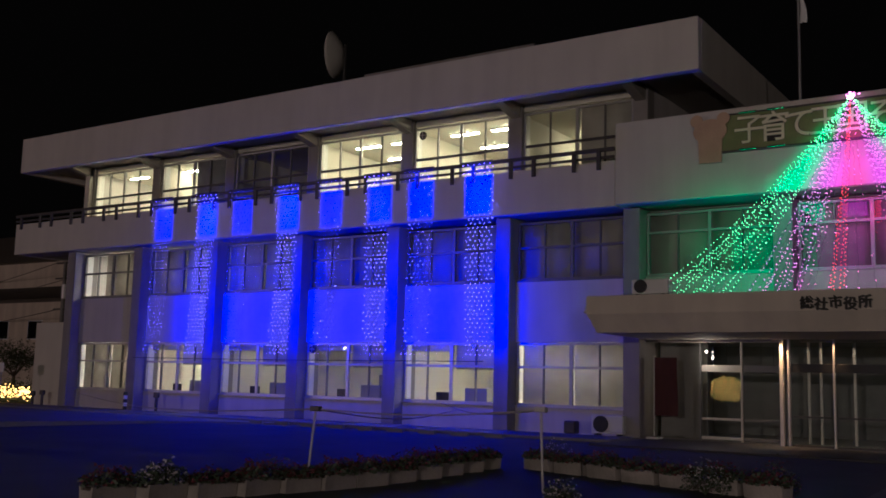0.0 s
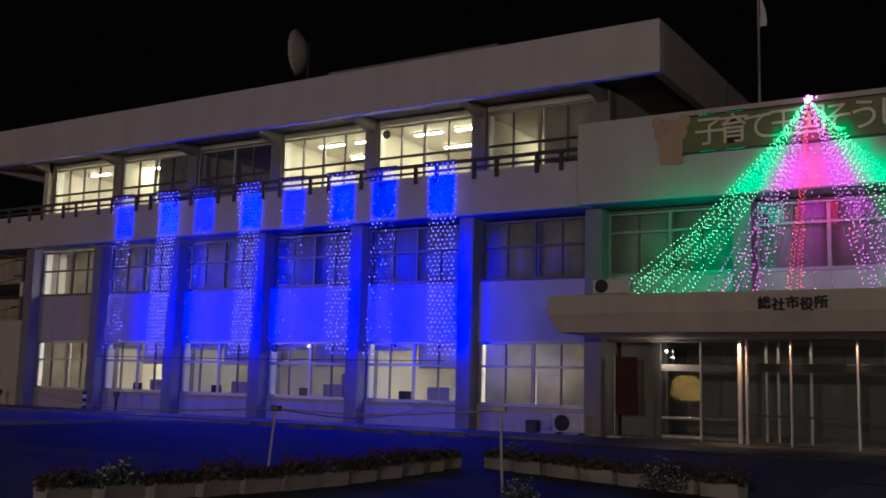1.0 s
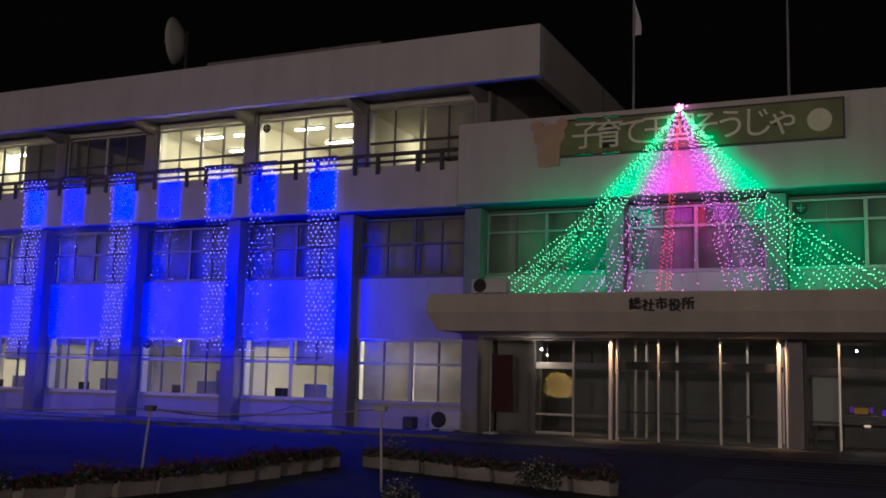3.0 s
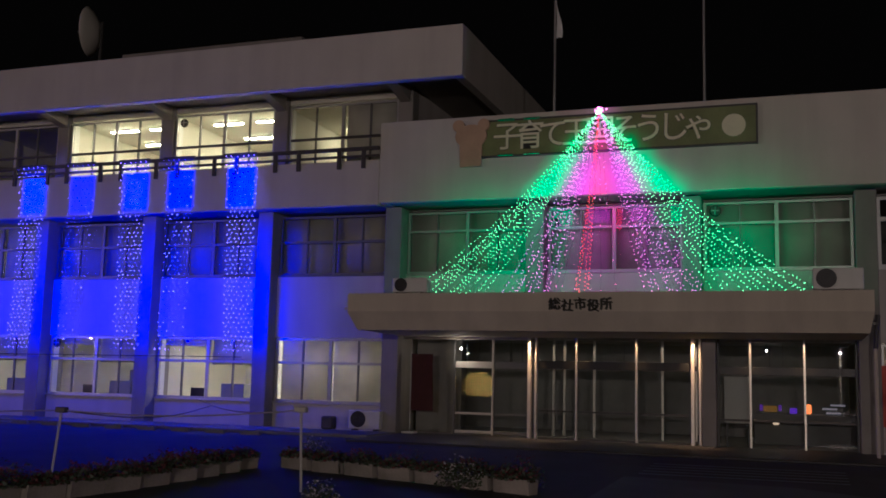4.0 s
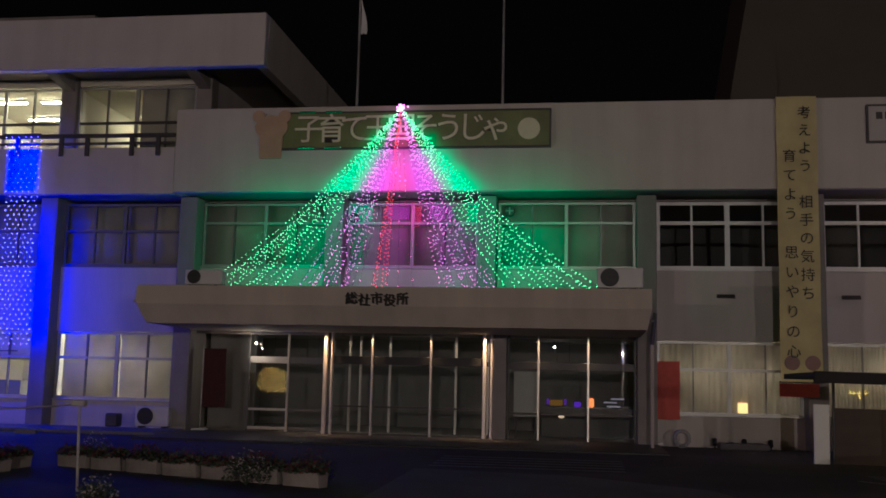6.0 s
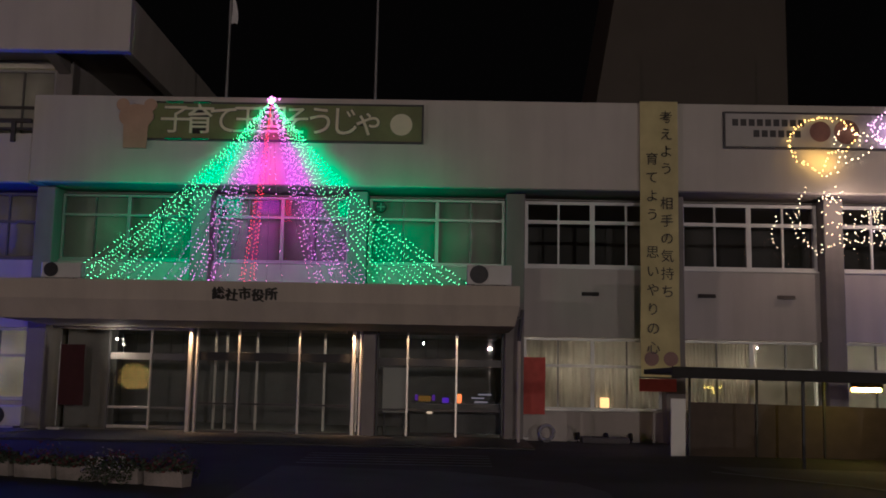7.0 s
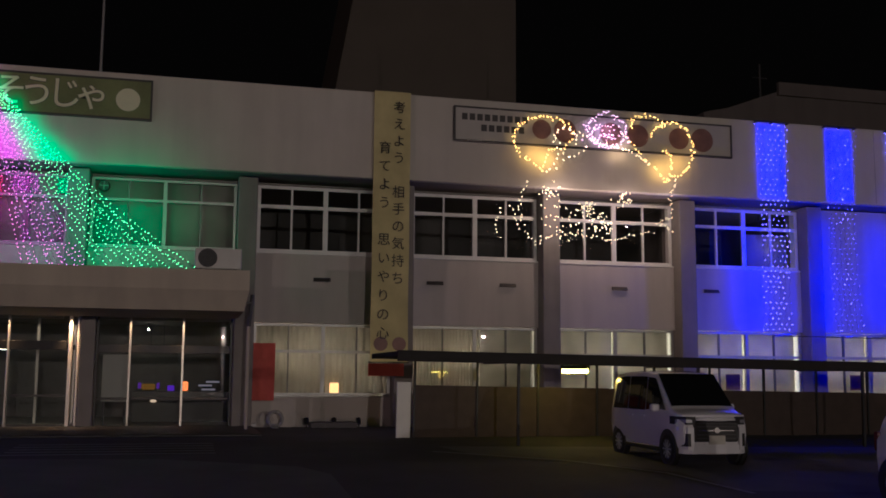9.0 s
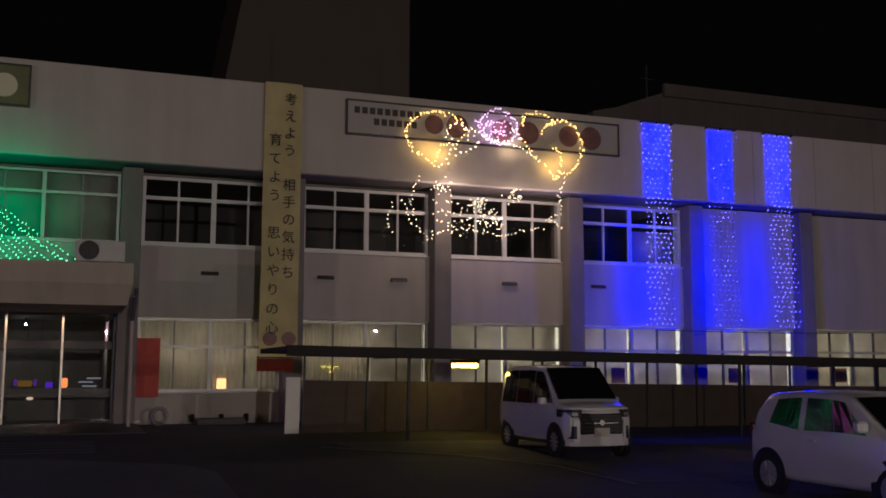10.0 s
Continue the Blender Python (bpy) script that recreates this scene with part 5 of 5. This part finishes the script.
# ---- planters, ropes ----
LEAF = mat("dark_leaf", (0.05, 0.065, 0.03), 0.6, var=0.4, scale=8)
REDFLOWER = mat("dark_red_flower", (0.11, 0.02, 0.024), 0.7, var=0.4, scale=8)
WHITEFLOWER = mat("pale_flower", (0.40, 0.37, 0.30), 0.7, var=0.2, scale=8)
SOIL = mat("soil", (0.05, 0.035, 0.025), 0.9, var=0.3, scale=12, bump=0.5)
TROUGH = mat("weathered_trough", (0.30, 0.27, 0.23), 0.85, var=0.2, scale=3, bump=0.3, stain=0.2)


def clump(r, sx, sy, h, count, size, material, name, parent, z0):
    v, f = [], []
    for _ in range(count):
        a, d = r.random() * math.tau, math.sqrt(r.random())
        p = Vector((sx * d * math.cos(a), sy * d * math.sin(a), z0 + h * (0.15 + 0.85 * r.random()) * (1.05 - 0.6 * d * d) * (0.75 + 0.5 * r.random())))
        u = Vector((r.gauss(0, 1), r.gauss(0, 1), r.gauss(0, 0.6))).normalized() * size * r.uniform(0.6, 1.2)
        w = u.cross(Vector((r.gauss(0, 1), r.gauss(0, 1), r.gauss(0, 1)))).normalized() * size * 0.5
        i = len(v)
        v += [p - u, p - w, p + u, p + w]
        f.append((i, i + 1, i + 2, i + 3))
    me = bpy.data.meshes.new(name)
    me.from_pydata([tuple(q) for q in v], [], f)
    me.materials.append(material)
    ob = new(name, me)
    ob.parent = parent
    ob["kind"] = "stuff"
    return ob


def planter(seed, flower, label, low=1.0):
    r = random.Random(seed)
    t = thing("flower_trough", label, "planter", (0, 0, 0), group="flower troughs")
    bm = bmesh.new()
    w, d, h = 0.74, 0.30, 0.25
    prism(bm, [(-d * 0.42, 0), (d * 0.42, 0), (d * 0.5, h), (d * 0.5 - 0.03, h), (d * 0.5 - 0.05, h - 0.05), (-d * 0.5 + 0.05, h - 0.05), (-d * 0.5 + 0.03, h), (-d * 0.5, h)], "x", -w / 2, w / 2)
    part("trough", bm, TROUGH, t, "weathered pale trough")
    part("soil", boxed(-w / 2 + 0.02, w / 2 - 0.02, -d / 2 + 0.05, d / 2 - 0.05, h - 0.048, h - 0.02), SOIL, t)
    clump(r, 0.44, 0.3, 0.26 * low, 300, 0.05, LEAF, "leaves", t, h - 0.03)
    clump(r, 0.44, 0.3, 0.31 * low, 190, 0.036, flower, "blossom", t, h - 0.02)
    return t


protos = [planter(3, REDFLOWER, "weathered trough of dark red flowers edging the bed"), planter(5, REDFLOWER, "weathered trough of low dark red flowers edging the bed", 0.7),
          planter(8, WHITEFLOWER, "weathered trough of pale flowers edging the bed", 1.15)]
rowA, rowB = ((0.55, -19.2), (1.75, -10.1)), ((2.35, -9.75), (8.15, -11.6))
used = [False] * 3
for (a, b), kinds in ((rowA, (0, 2, 1, 0, 1, 0, 0, 1, 0, 0, 1, 1)), (rowB, (1, 1, 0, 1, 1, 0, 1))):
    dx, dy = b[0] - a[0], b[1] - a[1]
    n = len(kinds)
    turn = math.degrees(math.atan2(dy, dx))
    for i, kd in enumerate(kinds):
        bow = 0.55 * math.sin((i + 0.5) / n * math.pi) if dy > 3 else 0.0
        x, y = a[0] + dx * (i + 0.5) / n + bow, a[1] + dy * (i + 0.5) / n
        m = pose(x, y, gz(x, y), 0, 0, turn + (2 if i % 2 else -2) + (9 - 18 * i / n if dy > 3 else 0))
        if used[kd]:
            copy_thing(protos[kd], m)
        else:
            protos[kd].matrix_world = m
            used[kd] = True
# taller shrubs inside the bed
for i, (x, y, s, h, fl, lab) in enumerate(((6.75, -11.6, 0.42, 0.5, WHITEFLOWER, "pale flowering shrub in the bed"), (7.7, -11.0, 0.45, 0.55, REDFLOWER, "dark red shrub behind the troughs"), (5.2, -10.1, 0.6, 0.45, REDFLOWER, "dark red shrub behind the troughs"),
                                           (5.6, -14.6, 0.3, 0.35, WHITEFLOWER, "pale flowering shrub in the bed"), (1.0, -11.6, 0.7, 0.4, REDFLOWER, "dark red shrub behind the troughs"), (2.9, -9.4, 0.4, 0.5, WHITEFLOWER, "pale flowering shrub behind the troughs"),
                                           (0.7, -15.6, 0.6, 0.45, REDFLOWER, "dark red shrub behind the troughs"))):
    t = thing("flower_shrub", lab, "shrub", (x, y, gz(x, y)), group="flower shrubs")
    r = random.Random(40 + i)
    bm = bmesh.new()
    for q in range(7):
        a = q / 7 * math.tau
        rod(bm, (0, 0, 0), (s * 0.5 * math.cos(a), s * 0.5 * math.sin(a), h * 0.6), 0.012, 0.005, n=5)
    part("stems", bm, LEAF, t)
    clump(r, s, s * 0.8, h, 420, 0.035, LEAF, "leaves", t, 0.02)
    clump(r, s, s * 0.8, h * 1.08, 170, 0.028, fl, "blossom", t, 0.05)

ROPE = mat("pale_rope", (0.36, 0.33, 0.28), 0.8, var=0.1, scale=30)
POLE = mat("pale_pole", (0.45, 0.43, 0.38), 0.6, var=0.1, scale=8)
poles = [(-0.1, -13.55, 1.27), (4.42, -13.05, 1.40)]
for x, y, h in poles:
    t = thing("rope_post", "slim pale post carrying a rope", "post", (x, y, gz(x, y)), group="rope posts")
    part("pole", rod(bmesh.new(), (-0.13 if x < 0 else 0.06, 0, 0), (0.0, 0, h), 0.022, n=10), POLE, t)
    part("cap", boxed(-0.11, 0.11, -0.06, 0.06, h - 0.09, h + 0.01, bevel=0.015), DARK_STEEL if x < 0 else POLE, t)


def sagging(a, b, sag, n=16):
    return [tuple(Vector(a).lerp(Vector(b), i / n) - Vector((0, 0, sag * math.sin(i / n * math.pi)))) for i in range(n + 1)]


t = thing("barrier_rope", "pale rope slung between the posts", "rope", (0, 0, 0))
top = [(x, y, gz(x, y) + h - 0.05) for x, y, h in poles]
wires("rope", [sagging(top[0], top[1], 0.10), sagging((-24, -1.0, 0.75), top[0], 0.3, 28), sagging((-6.0, 0.6, 0.7), top[0], 0.25), sagging(top[1], (-6.6, 0.6, 0.9), 0.2)], 0.014, ROPE, t)

# ---- roof fittings ----
for x, has in ((4.87, True), (9.67, False)):
    t = thing("flagpole", "tall slim pale flagpole on the roof" + (" with a drooping white flag" if has else ""), "flagpole", (x, 3.0, 9.1), group="flagpoles")
    part("pole", rod(bmesh.new(), (0, 0, 0), (0, 0, 7.0), 0.045, 0.03, n=10), GREY_ALU, t)
    part("base", boxed(-0.15, 0.15, -0.15, 0.15, 0, 0.12, bevel=0.02), GREY_ALU, t)
    if has:
        bm = bmesh.new()
        grid = []
        for j in range(15):
            v = j / 14
            grid.append([bm.verts.new((0.04 + u * 0.22 * (0.5 + 0.5 * math.sin(v * 5 + 1)), 0.06 * math.sin(u * 9 + v * 4), 3.95 + v * 1.9)) for u in (0, 0.25, 0.5, 0.75, 1)])
        for a, b in zip(grid, grid[1:]):
            for i in range(4):
                bm.faces.new((a[i], a[i + 1], b[i + 1], b[i]))
        part("flag", bm, WHITE_ALU, t, "limp white flag", smooth=True)
dish = thing("dish_aerial", "pale round dish aerial on a steel mast", "aerial", (-14.55, 4.0, 11.5))
part("mast", rod(bmesh.new(), (0.25, 0, 0), (0.25, 0, 4.4), 0.07, n=10), DARK_STEEL, dish)
bm = bmesh.new()
rings = []
for j in range(7):
    q = j / 6
    rings.append([bm.verts.new((0.1 - 0.45 * q * q, 1.0 * q * math.cos(i / 28 * math.tau), 4.0 + 1.0 * q * math.sin(i / 28 * math.tau))) for i in range(28)])
for a, b in zip(rings, rings[1:]):
    for i in range(28):
        bm.faces.new((a[i], a[(i + 1) % 28], b[(i + 1) % 28], b[i]))
bowl = part("bowl", bm, PAINT, dish, smooth=True)
md = bowl.modifiers.new("thick", "SOLIDIFY")
md.thickness = 0.03
bowl.matrix_local = Matrix.Rotation(radians(18), 4, "Z")
part("feed_arm", rod(bmesh.new(), (0.1, 0, 4.0), (-0.75, -0.25, 4.0), 0.02), GREY_ALU, dish)

# ---- buildings behind ----
DARKTILE = mat("brown_tile_cladding", (0.13, 0.115, 0.085), 0.7, var=0.08, scale=0.5, bump=0.1)
DARKCONC = mat("grey_brown_concrete", (0.15, 0.135, 0.12), 0.8, var=0.1, scale=0.4, bump=0.1, stain=0.1)
bm = prism(bmesh.new(), [(18.7, 0), (19.1, 15.6), (19.85, 20), (20.6, 24.5), (28.5, 24.5), (28.5, 0)], "y", 20.0, 30.0)
tower = thing("hall_tower", "dark brown tower block rising behind the hall", "building")
part("wall", bm, DARKTILE, tower)
part("roof", boxed(20.6, 28.5, 20.0, 30.0, 24.504, 24.7), DARKCONC, tower)
rear = thing("rear_hall", "dim grey hall with a sloped roof edge behind the east wing", "building")
part("wall", prism(bmesh.new(), [(36.0, 0), (36.2, 14.2), (37.5, 14.5), (40.2, 15.5), (66, 15.9), (66, 0)], "y", 14.5, 30.0), DARKCONC, rear)
part("parapet", boxed(40.2, 66, 14.3, 14.498, 15.3, 15.95), DARKCONC, rear)
part("aerial", rod(bmesh.new(), (39.6, 15.0, 15.2), (39.6, 15.0, 17.0), 0.05), DARK_STEEL, rear)
part("aerial", rod(bmesh.new(), (39.2, 15.0, 16.3), (40.0, 15.0, 16.3), 0.03), DARK_STEEL, rear)

# ---- west side ----
structure("wall_annex", boxed(-31.6, -27.46, 2.0, 8.0, 0.0, 4.0, bevel=0.02), PAINT, "beige rendered annex wall", "wall")
house = thing("neighbour_house", "beige two-storey house with a dark tiled roof", "house", (-58, 16, 0))
part("wall", boxed(-6, 14, 0, 9, 0, 9.6), mat("beige_render", (0.60, 0.53, 0.38), 0.8, var=0.1, scale=0.6, stain=0.15), house)
part("roof", prism(bmesh.new(), [(-0.9, 9.5), (9.9, 9.5), (4.5, 12.6)], "x", -7, 15), DARKTILE, house)
part("lower_roof", prism(bmesh.new(), [(-2.2, 6.6), (-0.004, 6.6), (-0.004, 7.7)], "x", 1, 12.5), BLACK, house)
for x in (1, 5, 9):
    w = part("window", boxed(x, x + 1.7, -0.04, -0.002, 3.9, 5.3), WHITE_ALU, house)
    part("pane", sheet(x + 0.08, x + 1.62, -0.05, 3.98, 5.22), CARGLASS, w)
pole_t = thing("utility_pole", "concrete utility pole with crossarms and wires", "utility pole", (-43.6, 12.0, 0))
part("pole", rod(bmesh.new(), (0, 0, 0), (0, 0, 9.2), 0.16, 0.11, n=12), COLUMN, pole_t)
for z in (8.6, 7.6, 5.6):
    part("crossarm", boxed(-0.9, 0.9, -0.05, 0.05, z, z + 0.1), DARK_STEEL, pole_t)
part("transformer", rod(bmesh.new(), (0.35, -0.1, 6.3), (0.35, -0.1, 7.2), 0.28, n=14), GREY_ALU, pole_t)
wires("cable", [sagging((-0.8, 0, 8.7), (-40, 12, 8.4), 0.5), sagging((0.8, 0, 7.7), (-40, 12, 7.3), 0.5), sagging((0, 0, 5.7), (-40, 12, 5.2), 0.4), sagging((0.8, 0, 5.7), (9.8, -2, 5.6), 0.2)], 0.025, WIRE, pole_t)
hedge = thing("clipped_hedge", "dark clipped hedge strung with amber lights", "hedge", (-34.6, 3.0, 0))
r = random.Random(77)
part("core", boxed(-2.6, 2.6, -0.35, 0.35, 0.0, 0.85, bevel=0.1), LEAF, hedge)
for i in range(9):
    ob = clump(r, 0.7, 0.55, 1.25, 260, 0.06, LEAF, "leaves", hedge, 0.0)
    ob.location = (-2.5 + i * 0.62, 0, 0)
bulbs("amber_bulb_string", [(r.uniform(-2.6, 2.6), -0.5 + r.gauss(0, 0.05), 0.55 + 0.12 * math.sin(i) + r.gauss(0, 0.14)) for i in range(240)], 0.03, LED_GOLD, hedge)
lamp_point("hedge_light", (-35.2, 2.2, 0.9), 25, (1, 0.55, 0.15), 0.1)
bush = thing("garden_tree", "dark low garden tree beyond the hedge", "tree", (-40.0, 6.5, 0))
bm = bmesh.new()
rod(bm, (0, 0, 0), (0.1, 0, 1.6), 0.14, 0.08)
for q in range(6):
    a = q / 6 * math.tau
    rod(bm, (0.08, 0, 1.3), (1.2 * math.cos(a), 1.0 * math.sin(a), 2.4 + 0.3 * math.sin(q)), 0.05, 0.02, n=6)
part("trunk", bm, BROWN, bush)
for q in range(9):
    ob = clump(r, 0.9, 0.9, 1.4, 320, 0.07, LEAF, "crown", bush, 0.0)
    ob.location = (1.3 * math.cos(q * 2.3) * (q % 3) / 2, 1.1 * math.sin(q * 2.3), 1.5 + 0.9 * ((q * 7) % 5) / 5)
sign_p = thing("small_sign", "small white sign plate on a post", "sign", (-31.9, 0.5, 0.04))
part("post", rod(bmesh.new(), (0, 0, 0), (0, 0, 1.9), 0.03), GREY_ALU, sign_p)
part("plate", boxed(-0.25, 0.25, -0.05, -0.032, 1.5, 1.95, bevel=0.005), WHITE_ALU, sign_p)
road_p = thing("road_sign", "two round road signs on a grey post", "road sign", (-35.5, 1.0, 0.04))
part("post", rod(bmesh.new(), (0, 0, 0), (0, 0, 5.0), 0.04), GREY_ALU, road_p)
for x in (-0.32, 0.32):
    d = part("plate", rod(bmesh.new(), (x, -0.06, 4.5), (x, -0.045, 4.5), 0.3, n=24), mat("sign_red", (0.35, 0.08, 0.08), 0.4) if x < 0 else WHITE_ALU, road_p)
part("lower_plate", boxed(-0.5, 0.0, -0.06, -0.045, 3.8, 4.1), WHITE_ALU, road_p)

# orange lantern in the west office
t = thing("paper_lantern", "glowing orange paper lantern behind the window", "lantern", (-23.55, 1.75, 2.45))
part("shade", rod(bmesh.new(), (0, 0, -0.4), (0, 0, 0.35), 0.16, 0.16, n=14), glow("lantern_orange", (1.0, 0.36, 0.08), 2.2), t, "glowing orange paper")
wires("cord", [[(0, 0, 0.35), (0, 0, 0.74)]], 0.006, WIRE, t)
tank = thing("roof_tank", "dim square water tank on the roof", "tank", (25.6, 9.0, 9.1))
part("body", boxed(-0.6, 0.6, -0.5, 0.5, 0.25, 2.6, bevel=0.05), DARKCONC, tank)
for x in (-0.5, 0.4):
    part("leg", boxed(x, x + 0.1, -0.45, 0.45, 0, 0.248), DARK_STEEL, tank)

# ---- street lamps across the car park ----
for x, y, h in ((-87, -92, 6.6), (15.5, -66, 5.0), (41, -66, 5.5)):
    t = thing("street_lamp", "tall grey street lamp across the car park", "street lamp", (x, y - 0.9, -0.22), group="street lamps")
    part("pole", rod(bmesh.new(), (0, 0, 0), (0, 0, h + 1.0), 0.11, 0.07, n=12), GREY_ALU, t)
    part("arm", rod(bmesh.new(), (0, 0, h + 0.98), (0, 1.0, h + 1.02), 0.04), GREY_ALU, t)
    part("head", boxed(-0.18, 0.18, 0.65, 1.25, h + 0.95, h + 1.1, bevel=0.03), GREY_ALU, t)

# ---- small later things ----
for i, x in enumerate((34.4, 37.0, 39.6, 42.2)):
    structure("trim_joint_%d" % (i + 1), boxed(x, x + 0.012, -0.004, 0.0, 7.2, 9.7), COLUMN, "sealed joint between parapet panels", "joint")
t = thing("pendant_lamp", "small pendant lamp behind the blind", "lamp", (edge(12) + 3.5, 1.75, 5.75))
bm = bmesh.new()
bmesh.ops.create_uvsphere(bm, u_segments=14, v_segments=10, radius=0.12)
part("globe", bm, glow("pendant", (1.0, 0.95, 0.8), 9), t, "glowing globe", smooth=True)
part("stem", rod(bmesh.new(), (0, 0, 0.1), (0, 0, 1.37), 0.01), DARK_STEEL, t)
